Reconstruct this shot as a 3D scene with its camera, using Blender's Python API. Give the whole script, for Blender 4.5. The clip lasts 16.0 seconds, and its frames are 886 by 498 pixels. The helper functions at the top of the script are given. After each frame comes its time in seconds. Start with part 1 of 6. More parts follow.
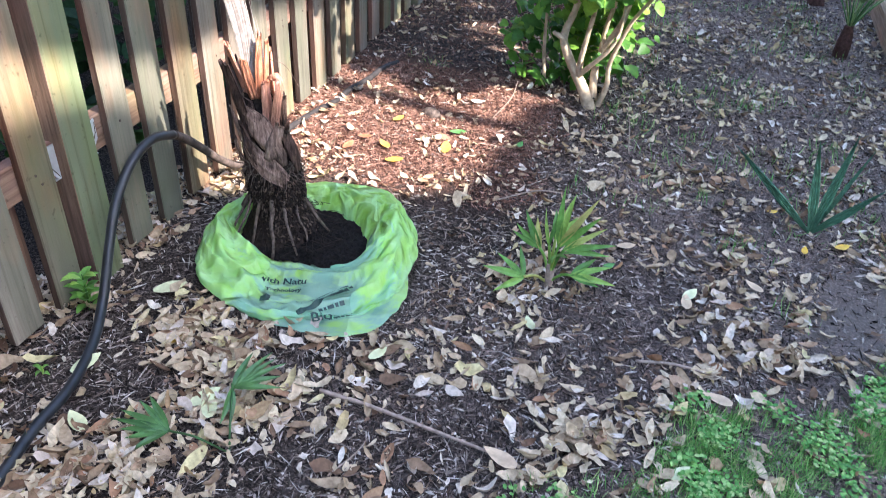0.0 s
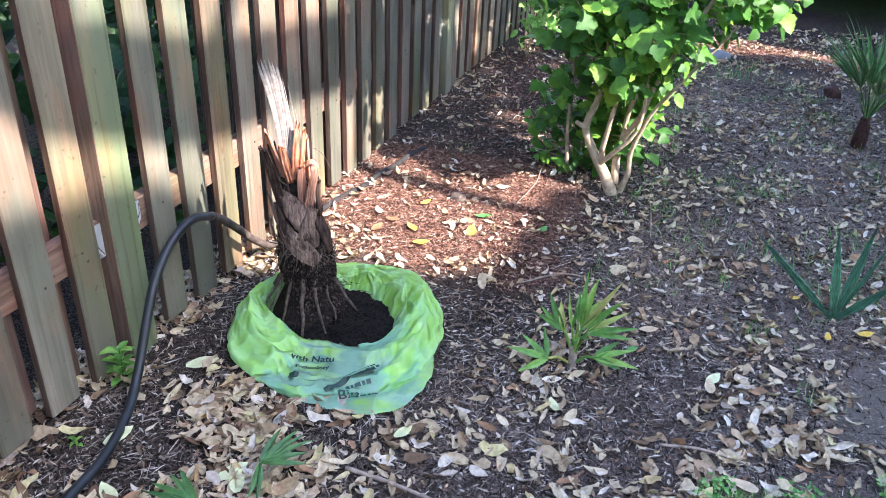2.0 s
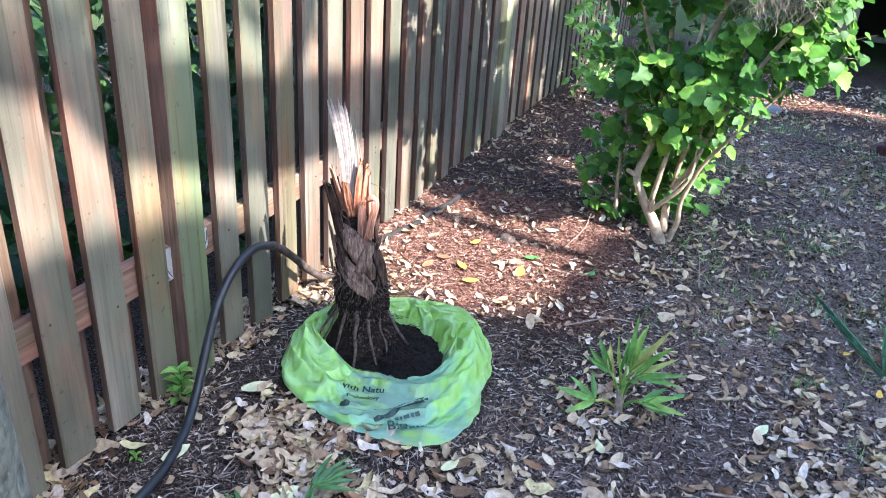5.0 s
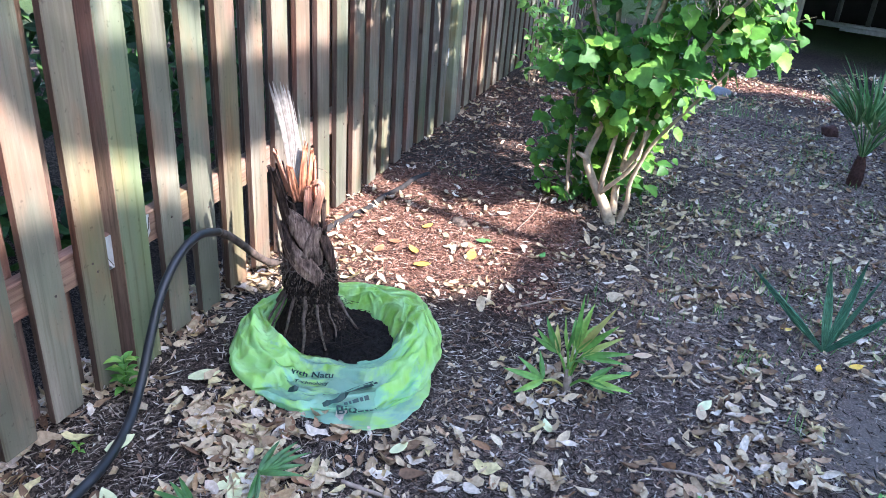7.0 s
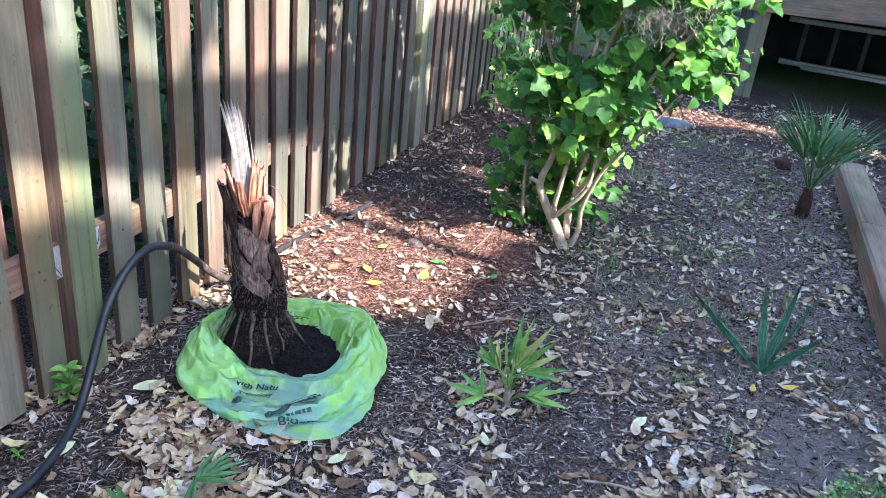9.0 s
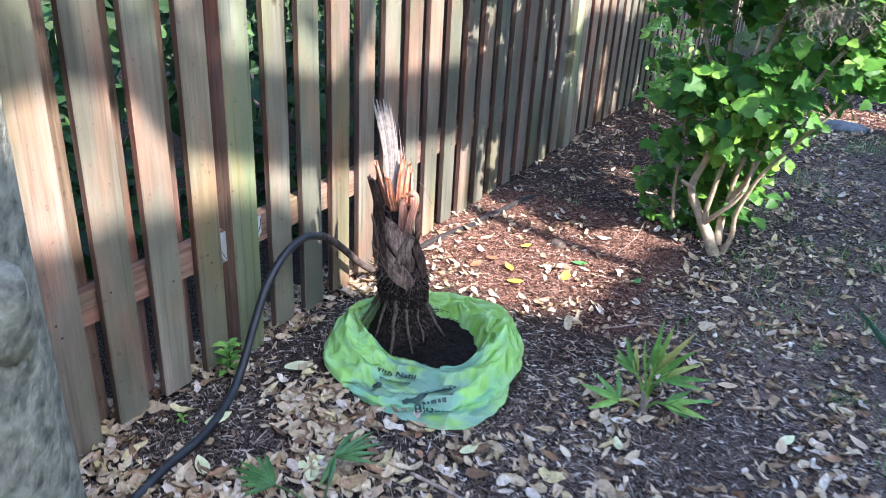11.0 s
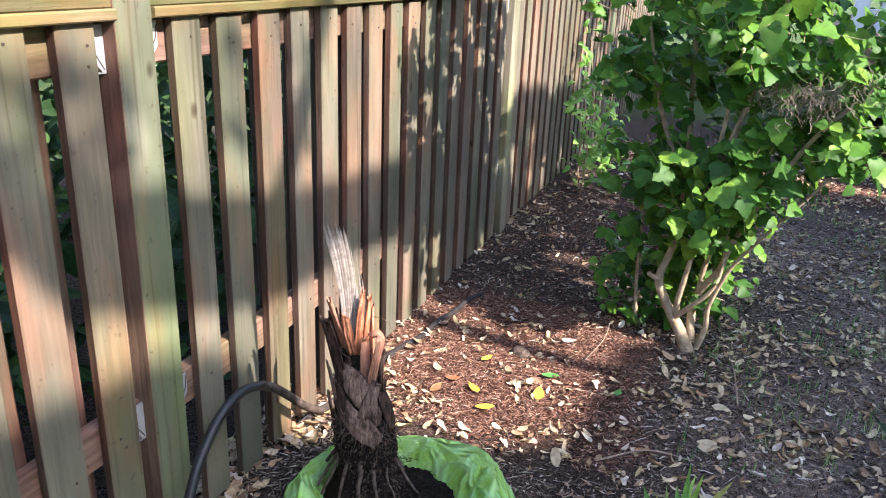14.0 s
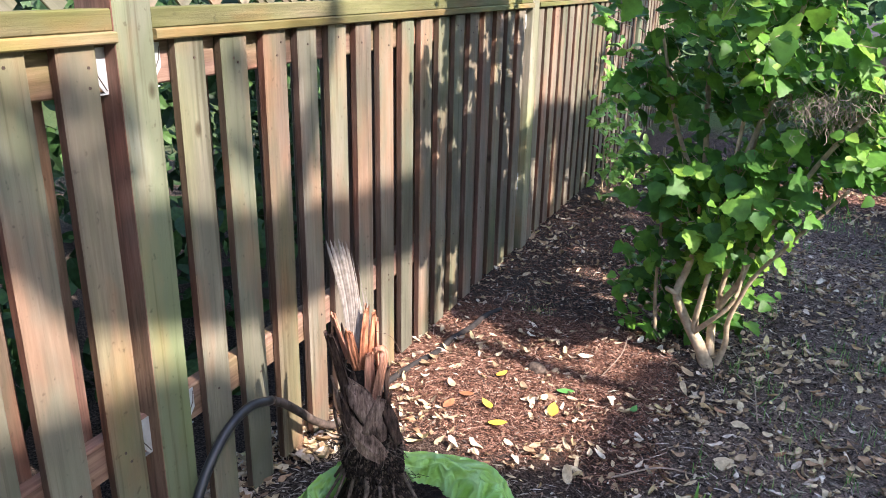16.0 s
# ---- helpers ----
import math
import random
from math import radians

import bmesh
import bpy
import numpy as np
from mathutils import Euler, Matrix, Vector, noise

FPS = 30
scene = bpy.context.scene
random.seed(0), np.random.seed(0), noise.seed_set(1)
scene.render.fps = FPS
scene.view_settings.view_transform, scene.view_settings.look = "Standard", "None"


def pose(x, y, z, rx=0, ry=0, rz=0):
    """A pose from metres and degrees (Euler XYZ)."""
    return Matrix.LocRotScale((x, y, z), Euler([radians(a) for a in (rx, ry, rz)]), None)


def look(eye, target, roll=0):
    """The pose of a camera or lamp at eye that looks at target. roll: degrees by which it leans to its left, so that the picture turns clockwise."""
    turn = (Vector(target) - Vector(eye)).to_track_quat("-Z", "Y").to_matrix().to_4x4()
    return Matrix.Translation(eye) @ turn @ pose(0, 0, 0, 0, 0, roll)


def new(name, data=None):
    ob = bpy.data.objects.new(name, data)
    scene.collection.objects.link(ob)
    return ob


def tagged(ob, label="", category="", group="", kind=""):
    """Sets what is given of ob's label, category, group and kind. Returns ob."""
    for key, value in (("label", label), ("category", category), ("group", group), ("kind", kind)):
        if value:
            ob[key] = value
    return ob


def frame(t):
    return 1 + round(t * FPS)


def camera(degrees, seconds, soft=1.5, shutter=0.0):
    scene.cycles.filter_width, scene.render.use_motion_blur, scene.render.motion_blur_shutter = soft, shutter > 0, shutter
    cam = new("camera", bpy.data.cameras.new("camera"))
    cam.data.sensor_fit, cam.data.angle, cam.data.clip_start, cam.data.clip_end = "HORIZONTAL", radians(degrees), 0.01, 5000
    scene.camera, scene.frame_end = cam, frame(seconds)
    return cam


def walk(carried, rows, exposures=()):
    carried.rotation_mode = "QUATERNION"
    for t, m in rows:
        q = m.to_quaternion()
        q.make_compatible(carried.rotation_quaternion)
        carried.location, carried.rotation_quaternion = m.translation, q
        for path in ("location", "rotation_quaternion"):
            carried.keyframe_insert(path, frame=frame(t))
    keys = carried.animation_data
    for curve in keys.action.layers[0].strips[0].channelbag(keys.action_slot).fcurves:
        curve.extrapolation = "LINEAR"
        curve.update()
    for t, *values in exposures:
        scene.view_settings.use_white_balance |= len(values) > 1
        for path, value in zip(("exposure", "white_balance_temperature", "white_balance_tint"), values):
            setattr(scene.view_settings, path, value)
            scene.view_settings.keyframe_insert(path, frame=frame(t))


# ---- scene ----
cam = camera(59.6, 16.0, 0.75, 0.5)
PATH = [
    (0, (1.258, -1.423, 1.248), (0.822, 0.163, 0.109), 3.2),
    (0.5, (1.255, -1.445, 1.256), (0.782, 0.176, 0.184), 3.0),
    (1, (1.247, -1.472, 1.278), (0.733, 0.168, 0.256), 2.4),
    (1.5, (1.255, -1.478, 1.279), (0.724, 0.18, 0.294), 2.3),
    (2, (1.262, -1.473, 1.275), (0.73, 0.198, 0.314), 2.8),
    (2.5, (1.255, -1.48, 1.288), (0.73, 0.215, 0.365), 3.8),
    (3, (1.262, -1.493, 1.285), (0.715, 0.206, 0.384), 3.8),
    (3.5, (1.256, -1.516, 1.293), (0.68, 0.189, 0.42), 3.2),
    (4, (1.234, -1.532, 1.295), (0.615, 0.17, 0.447), 3.6),
    (4.2, (1.231, -1.537, 1.296), (0.591, 0.159, 0.452), 3.7),
    (6.3, (1.265, -1.526, 1.271), (0.648, 0.134, 0.341), 4.4),
    (6.5, (1.269, -1.522, 1.273), (0.68, 0.152, 0.35), 4.5),
    (7, (1.278, -1.523, 1.285), (0.731, 0.178, 0.387), 4.4),
    (7.5, (1.271, -1.507, 1.267), (0.744, 0.199, 0.365), 4.9),
    (8, (1.291, -1.5, 1.278), (0.785, 0.22, 0.394), 5.5),
    (8.2, (1.298, -1.497, 1.27), (0.809, 0.236, 0.4), 5.6),
    (10.3, (1.535, -1.69, 1.329), (0.835, 0.011, 0.544), 7.3),
    (10.5, (1.524, -1.668, 1.317), (0.739, -0.006, 0.529), 6.0),
    (11, (1.424, -1.575, 1.294), (0.563, 0.017, 0.443), 3.3),
    (11.5, (1.279, -1.478, 1.3), (0.557, 0.187, 0.459), 4.6),
    (12, (1.246, -1.381, 1.287), (0.496, 0.283, 0.47), 3.6),
    (12.5, (1.261, -1.225, 1.31), (0.4, 0.407, 0.539), 0.1),
    (13, (1.149, -1.218, 1.308), (0.291, 0.439, 0.588), -0.3),
    (13.5, (1.096, -1.257, 1.317), (0.376, 0.466, 0.599), 1.4),
    (14, (1.077, -1.284, 1.319), (0.416, 0.47, 0.62), 2.5),
    (14.5, (1.082, -1.279, 1.323), (0.468, 0.496, 0.635), 2.8),
    (15, (1.106, -1.273, 1.322), (0.477, 0.495, 0.63), 2.7),
    (15.5, (1.124, -1.263, 1.318), (0.431, 0.484, 0.633), 2.0),
    (16, (1.146, -1.257, 1.32), (0.395, 0.474, 0.657), 1.2),
]
walk(cam, [(t, look(eye, target, roll)) for t, eye, target, roll in PATH], [(0, 3.03, 6000, 11), (3, 3.01, 5850, 11), (7, 3.01, 5550, 10), (8.2, 2.99, 5550, 10), (11, 2.77, 5650, 10), (12, 2.65, 5850, 10), (12.5, 2.53, 6200, 12), (16, 2.45, 6350, 12)])

# ---- sky, sun ----
SUN = Vector((1.0, -0.25, 0.87)).normalized()
world = bpy.data.worlds.new("sky")
scene.world = world
world.use_nodes = True
wn = world.node_tree.nodes
sky = wn.new("ShaderNodeTexSky")
sky.sky_type = "NISHITA"
sky.sun_disc = False
sky.sun_elevation = math.asin(SUN.z)
sky.sun_rotation = math.atan2(SUN.x, SUN.y)
world.node_tree.links.new(sky.outputs[0], wn["Background"].inputs[0])
wn["Background"].inputs[1].default_value = 0.15
sun = new("sun", bpy.data.lights.new("sun", "SUN"))
sun.data.energy = 2.72
sun.data.angle = radians(0.55)
sun.data.color = (1.0, 0.91, 0.81)
sun.matrix_world = look(SUN * 30, (0, 0, 0))


# ---- materials ----
def material(name):
    m = bpy.data.materials.new(name)
    m.use_nodes = True
    return m, m.node_tree.nodes, m.node_tree.links, m.node_tree.nodes["Principled BSDF"]


def ramp(nodes, stops):
    r = nodes.new("ShaderNodeValToRGB")
    while len(r.color_ramp.elements) < len(stops):
        r.color_ramp.elements.new(0.5)
    for e, (p, c) in zip(r.color_ramp.elements, stops):
        e.position = p
        e.color = (*c, 1)
    return r


def noise_node(nodes, links, coord, scale, detail=4.0, stretch=None, rough=0.55):
    n = nodes.new("ShaderNodeTexNoise")
    n.inputs["Scale"].default_value = scale
    n.inputs["Detail"].default_value = detail
    n.inputs["Roughness"].default_value = rough
    if stretch:
        mp = nodes.new("ShaderNodeMapping")
        mp.inputs["Scale"].default_value = stretch
        links.new(coord, mp.inputs["Vector"])
        coord = mp.outputs[0]
    links.new(coord, n.inputs["Vector"])
    return n


def mix_color(nodes, links, fac, a, b, mode="MIX"):
    n = nodes.new("ShaderNodeMix")
    n.data_type = "RGBA"
    n.blend_type = mode
    for value, socket in ((fac, n.inputs[0]), (a, n.inputs[6]), (b, n.inputs[7])):
        if isinstance(value, (int, float)):
            socket.default_value = value
        elif isinstance(value, tuple):
            socket.default_value = (*value, 1)
        else:
            links.new(value, socket)
    return n.outputs[2]


def bump(nodes, links, height, bsdf, strength, distance):
    b = nodes.new("ShaderNodeBump")
    b.inputs["Strength"].default_value = strength
    b.inputs["Distance"].default_value = distance
    links.new(height, b.inputs["Height"])
    links.new(b.outputs[0], bsdf.inputs["Normal"])


def own_coords(nodes, links):
    """Object coordinates, shifted by a random amount for each object."""
    tc = nodes.new("ShaderNodeTexCoord")
    info = nodes.new("ShaderNodeObjectInfo")
    mul = nodes.new("ShaderNodeMath")
    mul.operation = "MULTIPLY"
    mul.inputs[1].default_value = 37.0
    links.new(info.outputs["Random"], mul.inputs[0])
    add = nodes.new("ShaderNodeVectorMath")
    add.operation = "ADD"
    links.new(tc.outputs["Object"], add.inputs[0])
    links.new(mul.outputs[0], add.inputs[1])
    return add.outputs[0], info.outputs["Random"]


def wood(name, tones, moss, moss_amount, stretch=(30, 30, 1.6), rough=0.8):
    m, n, l, b = material(name)
    co, rnd = own_coords(n, l)
    grain = noise_node(n, l, co, 3.0, 7, stretch, 0.7)
    base = ramp(n, [(0.25, tones[0]), (0.5, tones[1]), (0.75, tones[2])])
    l.new(grain.outputs["Fac"], base.inputs[0])
    stain = noise_node(n, l, co, 5.0, 5, (1.0, 1.0, 0.28))
    sr = ramp(n, [(0.5 - moss_amount, (0, 0, 0)), (0.78 - moss_amount, (1, 1, 1))])
    l.new(stain.outputs["Fac"], sr.inputs[0])
    col = mix_color(n, l, sr.outputs[0], base.outputs[0], moss)
    tone = ramp(n, [(0.0, (0.8, 0.83, 0.79)), (0.35, (0.96, 0.95, 0.92)), (0.65, (1.04, 1.0, 0.97)), (1.0, (1.16, 0.99, 0.95))])
    l.new(rnd, tone.inputs[0])
    col = mix_color(n, l, 1.0, col, tone.outputs[0], "MULTIPLY")
    broad = noise_node(n, l, co, 3.2, 3, (1.0, 1.0, 0.5))
    br = ramp(n, [(0.32, (0.66, 0.62, 0.62)), (0.68, (1.3, 1.27, 1.25))])
    l.new(broad.outputs["Fac"], br.inputs[0])
    col = mix_color(n, l, 1.0, col, br.outputs[0], "MULTIPLY")
    bare = noise_node(n, l, co, 6.5, 4, (1.0, 1.0, 0.35))
    pk = ramp(n, [(0.5, (1, 1, 1)), (0.66, (1.36, 0.99, 0.9))])
    l.new(bare.outputs["Fac"], pk.inputs[0])
    col = mix_color(n, l, 1.0, col, pk.outputs[0], "MULTIPLY")
    green = noise_node(n, l, co, 4.0, 4, (1.0, 1.0, 0.25))
    gn = ramp(n, [(0.52, (1, 1, 1)), (0.7, (0.98, 1.07, 0.8))])
    l.new(green.outputs["Fac"], gn.inputs[0])
    col = mix_color(n, l, 1.0, col, gn.outputs[0], "MULTIPLY")
    knot = n.new("ShaderNodeTexVoronoi")
    knot.inputs["Scale"].default_value = 5.0
    kmap = n.new("ShaderNodeMapping")
    kmap.inputs["Scale"].default_value = (1.0, 1.0, 0.6)
    l.new(co, kmap.inputs["Vector"])
    l.new(kmap.outputs[0], knot.inputs["Vector"])
    kr = ramp(n, [(0.035, (0.3, 0.22, 0.17)), (0.07, (1, 1, 1))])
    l.new(knot.outputs["Distance"], kr.inputs[0])
    col = mix_color(n, l, 0.85, col, kr.outputs[0], "MULTIPLY")
    runs = noise_node(n, l, co, 2.0, 4, (26, 26, 0.6), 0.6)
    rn = ramp(n, [(0.55, (1, 1, 1)), (0.68, (0.6, 0.57, 0.52))])
    l.new(runs.outputs["Fac"], rn.inputs[0])
    col = mix_color(n, l, 0.8, col, rn.outputs[0], "MULTIPLY")
    spot = noise_node(n, l, co, 60.0, 2)
    sp = ramp(n, [(0.66, (1, 1, 1)), (0.75, (0.45, 0.42, 0.4))])
    l.new(spot.outputs["Fac"], sp.inputs[0])
    col = mix_color(n, l, 0.6, col, sp.outputs[0], "MULTIPLY")
    l.new(col, b.inputs["Base Color"])
    b.inputs["Roughness"].default_value = rough
    b.inputs["Specular IOR Level"].default_value = 0.25
    bump(n, l, grain.outputs["Fac"], b, 0.5, 0.004)
    return m


PICKET = wood("weathered_picket_wood", [(0.138, 0.12, 0.097), (0.205, 0.181, 0.147), (0.287, 0.256, 0.21)], (0.128, 0.134, 0.096), 0.14)
# picket side edges: weathered brown wood, with their shade mixed into the colour
EDGE_WOOD = wood("brown_shaded_edge", [(0.045, 0.029, 0.022), (0.1, 0.066, 0.052), (0.17, 0.116, 0.094)], (0.06, 0.05, 0.035), 0.0)
POST_WOOD = wood("post_wood", [(0.13, 0.1, 0.068), (0.215, 0.175, 0.12), (0.31, 0.255, 0.175)], (0.125, 0.128, 0.07), 0.12)
POST_SIDE = wood("reddish_post_wood", [(0.06, 0.036, 0.028), (0.13, 0.08, 0.062), (0.21, 0.135, 0.108)], (0.08, 0.06, 0.042), -0.05)
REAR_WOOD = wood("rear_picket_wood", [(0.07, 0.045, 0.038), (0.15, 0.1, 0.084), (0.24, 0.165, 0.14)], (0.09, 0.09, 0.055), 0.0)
RAIL_WOOD = wood("rail_wood", [(0.13, 0.072, 0.057), (0.26, 0.155, 0.125), (0.4, 0.265, 0.215)], (0.14, 0.145, 0.07), 0.05)
TRIM_WOOD = wood("mossy_trim_wood", [(0.08, 0.066, 0.042), (0.165, 0.142, 0.09), (0.26, 0.22, 0.145)], (0.12, 0.13, 0.045), 0.16)
DECK_WOOD = wood("deck_wood", [(0.12, 0.085, 0.06), (0.23, 0.165, 0.12), (0.32, 0.24, 0.18)], (0.12, 0.12, 0.08), 0.0)
POST_WOOD = wood("weathered_post", [(0.2, 0.2, 0.17), (0.32, 0.31, 0.27), (0.42, 0.4, 0.35)], (0.16, 0.18, 0.12), 0.3)
TIMBER = wood("border_timber_wood", [(0.16, 0.1, 0.07), (0.3, 0.2, 0.15), (0.4, 0.3, 0.23)], (0.2, 0.2, 0.12), 0.0)


def plain(name, color, rough=0.6, metal=0.0, var=0.25, scale=25.0, bump_by=0.0, spec=0.4):
    m, n, l, b = material(name)
    tc = n.new("ShaderNodeTexCoord")
    nz = noise_node(n, l, tc.outputs["Object"], scale, 5)
    lo = tuple(c * (1 - var) for c in color)
    hi = tuple(min(1, c * (1 + var)) for c in color)
    r = ramp(n, [(0.3, lo), (0.7, hi)])
    l.new(nz.outputs["Fac"], r.inputs[0])
    l.new(r.outputs[0], b.inputs["Base Color"])
    b.inputs["Roughness"].default_value = rough
    b.inputs["Metallic"].default_value = metal
    b.inputs["Specular IOR Level"].default_value = spec
    if bump_by:
        bump(n, l, nz.outputs["Fac"], b, 0.6, bump_by)
    return m


def islands(name, stops, rough=0.7, translucent=0.0, by_object=False, spec=0.3, grain=80.0):
    """Pieces whose colour changes from one to the next."""
    m, n, l, b = material(name)
    if by_object:
        rnd = n.new("ShaderNodeObjectInfo").outputs["Random"]
    else:
        geo = n.new("ShaderNodeNewGeometry")
        rnd = geo.outputs["Random Per Island"]
    r = ramp(n, stops)
    l.new(rnd, r.inputs[0])
    tc = n.new("ShaderNodeTexCoord")
    nz = noise_node(n, l, tc.outputs["Object"], grain, 4)
    v = ramp(n, [(0.3, (0.62, 0.6, 0.58)), (0.7, (1.15, 1.15, 1.15))])
    l.new(nz.outputs["Fac"], v.inputs[0])
    col = mix_color(n, l, 1.0, r.outputs[0], v.outputs[0], "MULTIPLY")
    l.new(col, b.inputs["Base Color"])
    b.inputs["Roughness"].default_value = rough
    b.inputs["Specular IOR Level"].default_value = spec
    if translucent:
        t = n.new("ShaderNodeBsdfTranslucent")
        l.new(col, t.inputs[0])
        mx = n.new("ShaderNodeMixShader")
        mx.inputs[0].default_value = translucent
        l.new(b.outputs[0], mx.inputs[1])
        l.new(t.outputs[0], mx.inputs[2])
        l.new(mx.outputs[0], n["Material Output"].inputs[0])
    return m


def soil_material():
    m, n, l, b = material("dark_mulch_soil")
    tc = n.new("ShaderNodeTexCoord")
    co = tc.outputs["Object"]
    big = noise_node(n, l, co, 1.7, 4)
    fine = noise_node(n, l, co, 150.0, 8, None, 0.8)
    shred = noise_node(n, l, co, 130.0, 4, (1.0, 0.35, 1.0), 0.7)
    r = ramp(n, [(0.4, (0.012, 0.009, 0.008)), (0.5, (0.054, 0.041, 0.035)), (0.58, (0.16, 0.122, 0.104)), (0.68, (0.34, 0.275, 0.24))])
    l.new(fine.outputs["Fac"], r.inputs[0])
    r2 = ramp(n, [(0.35, (0.72, 0.7, 0.72)), (0.65, (1.3, 1.25, 1.2))])
    l.new(big.outputs["Fac"], r2.inputs[0])
    col = mix_color(n, l, 1.0, r.outputs[0], r2.outputs[0], "MULTIPLY")
    s2 = ramp(n, [(0.66, (0, 0, 0)), (0.73, (1, 1, 1))])
    l.new(shred.outputs["Fac"], s2.inputs[0])
    col = mix_color(n, l, s2.outputs[0], col, (0.26, 0.2, 0.17))
    # drier, paler packed earth away from the fence
    sep = n.new("ShaderNodeSeparateXYZ")
    l.new(co, sep.inputs[0])
    edge = n.new("ShaderNodeMath")
    edge.operation = "MULTIPLY_ADD"
    edge.inputs[1].default_value = 1.4
    l.new(big.outputs["Fac"], edge.inputs[0])
    l.new(sep.outputs["X"], edge.inputs[2])
    dry = ramp(n, [(0.0, (0, 0, 0)), (1.0, (1, 1, 1))])
    mr = n.new("ShaderNodeMapRange")
    mr.inputs["From Min"].default_value = 1.4
    mr.inputs["From Max"].default_value = 2.15
    l.new(edge.outputs[0], mr.inputs[0])
    far = n.new("ShaderNodeMapRange")
    far.inputs["From Min"].default_value = 4.0
    far.inputs["From Max"].default_value = 2.8
    l.new(sep.outputs["Y"], far.inputs[0])
    both = n.new("ShaderNodeMath")
    both.operation = "MULTIPLY"
    l.new(mr.outputs[0], both.inputs[0])
    l.new(far.outputs[0], both.inputs[1])
    l.new(both.outputs[0], dry.inputs[0])
    col = mix_color(n, l, dry.outputs[0], col, mix_color(n, l, 0.3, mix_color(n, l, 1.0, col, (2.9, 2.65, 2.6), "MULTIPLY"), (0.34, 0.28, 0.255)))
    # red-brown earth under the red mulch, holding the sun patch's warmth in its colour
    def band(sock, a, b, c, d):
        up = n.new("ShaderNodeMapRange")
        up.inputs["From Min"].default_value, up.inputs["From Max"].default_value = a, b
        l.new(sock, up.inputs[0])
        down = n.new("ShaderNodeMapRange")
        down.inputs["From Min"].default_value, down.inputs["From Max"].default_value = d, c
        l.new(sock, down.inputs[0])
        both = n.new("ShaderNodeMath")
        both.operation = "MULTIPLY"
        l.new(up.outputs[0], both.inputs[0])
        l.new(down.outputs[0], both.inputs[1])
        return both.outputs[0]

    red = n.new("ShaderNodeMath")
    red.operation = "MULTIPLY"
    l.new(band(sep.outputs["X"], -0.3, -0.1, 0.6, 1.0), red.inputs[0])
    l.new(band(sep.outputs["Y"], 0.45, 0.8, 1.45, 1.75), red.inputs[1])
    col = mix_color(n, l, red.outputs[0], col, mix_color(n, l, 0.4, mix_color(n, l, 1.0, col, (1.5, 1.0, 0.88), "MULTIPLY"), (0.18, 0.1, 0.074)))
    # lawn and dark earth added beyond the bed: less bounce, darker shade under the deck
    out = n.new("ShaderNodeVectorMath")
    out.operation = "DISTANCE"
    out.inputs[1].default_value = (0.9, 2.2, 0.0)
    l.new(co, out.inputs[0])
    ob = n.new("ShaderNodeMath")
    ob.operation = "MULTIPLY_ADD"
    ob.inputs[1].default_value = 1.6
    l.new(big.outputs["Fac"], ob.inputs[0])
    l.new(out.outputs["Value"], ob.inputs[2])
    om = n.new("ShaderNodeMapRange")
    om.inputs["From Min"].default_value, om.inputs["From Max"].default_value = 4.6, 5.6
    l.new(ob.outputs[0], om.inputs[0])
    gr = ramp(n, [(0.4, (0.035, 0.06, 0.02)), (0.65, (0.13, 0.17, 0.07))])
    l.new(fine.outputs["Fac"], gr.inputs[0])
    col = mix_color(n, l, om.outputs[0], col, gr.outputs[0])
    # a worn patch of bare packed earth
    spot = n.new("ShaderNodeVectorMath")
    spot.operation = "DISTANCE"
    spot.inputs[1].default_value = (2.06, 0.34, 0.0)
    l.new(co, spot.inputs[0])
    wob = noise_node(n, l, co, 9.0, 4)
    worn = n.new("ShaderNodeMath")
    worn.operation = "MULTIPLY_ADD"
    worn.inputs[1].default_value = 0.35
    l.new(wob.outputs["Fac"], worn.inputs[0])
    l.new(spot.outputs["Value"], worn.inputs[2])
    wr = ramp(n, [(0.38, (0.6, 0.6, 0.6)), (0.56, (0, 0, 0))])
    l.new(worn.outputs[0], wr.inputs[0])
    col = mix_color(n, l, wr.outputs[0], col, (0.27, 0.23, 0.2))
    l.new(col, b.inputs["Base Color"])
    b.inputs["Roughness"].default_value = 0.95
    b.inputs["Specular IOR Level"].default_value = 0.05
    bump(n, l, fine.outputs["Fac"], b, 1.0, 0.02)
    return m


SOIL = soil_material()
MULCH = islands("shredded_mulch", [(0.0, (0.018, 0.013, 0.011)), (0.4, (0.085, 0.062, 0.052)), (0.68, (0.24, 0.185, 0.155)), (0.87, (0.44, 0.36, 0.305)), (1.0, (0.66, 0.58, 0.51))], 0.9, spec=0.15)
# red-brown shreds for the sunlit ground, the sun's warmth mixed into their colour
RED_MULCH = islands("red_brown_mulch", [(0.0, (0.045, 0.021, 0.016)), (0.35, (0.17, 0.08, 0.056)), (0.8, (0.33, 0.178, 0.128)), (1.0, (0.52, 0.335, 0.26))], 0.9, spec=0.12)
FUZZ = islands("rootlet", [(0.0, (0.012, 0.009, 0.008)), (0.6, (0.03, 0.021, 0.017)), (1.0, (0.12, 0.085, 0.065))], 0.95, spec=0.1)
LITTER = islands("dry_leaf_litter", [(0.0, (0.16, 0.09, 0.056)), (0.16, (0.34, 0.23, 0.14)), (0.34, (0.54, 0.41, 0.265)), (0.58, (0.7, 0.56, 0.38)), (0.74, (0.37, 0.2, 0.115)), (0.8, (0.66, 0.55, 0.28)), (0.86, (0.58, 0.46, 0.37)), (1.0, (0.74, 0.64, 0.53))], 0.75, 0.12, spec=0.15)
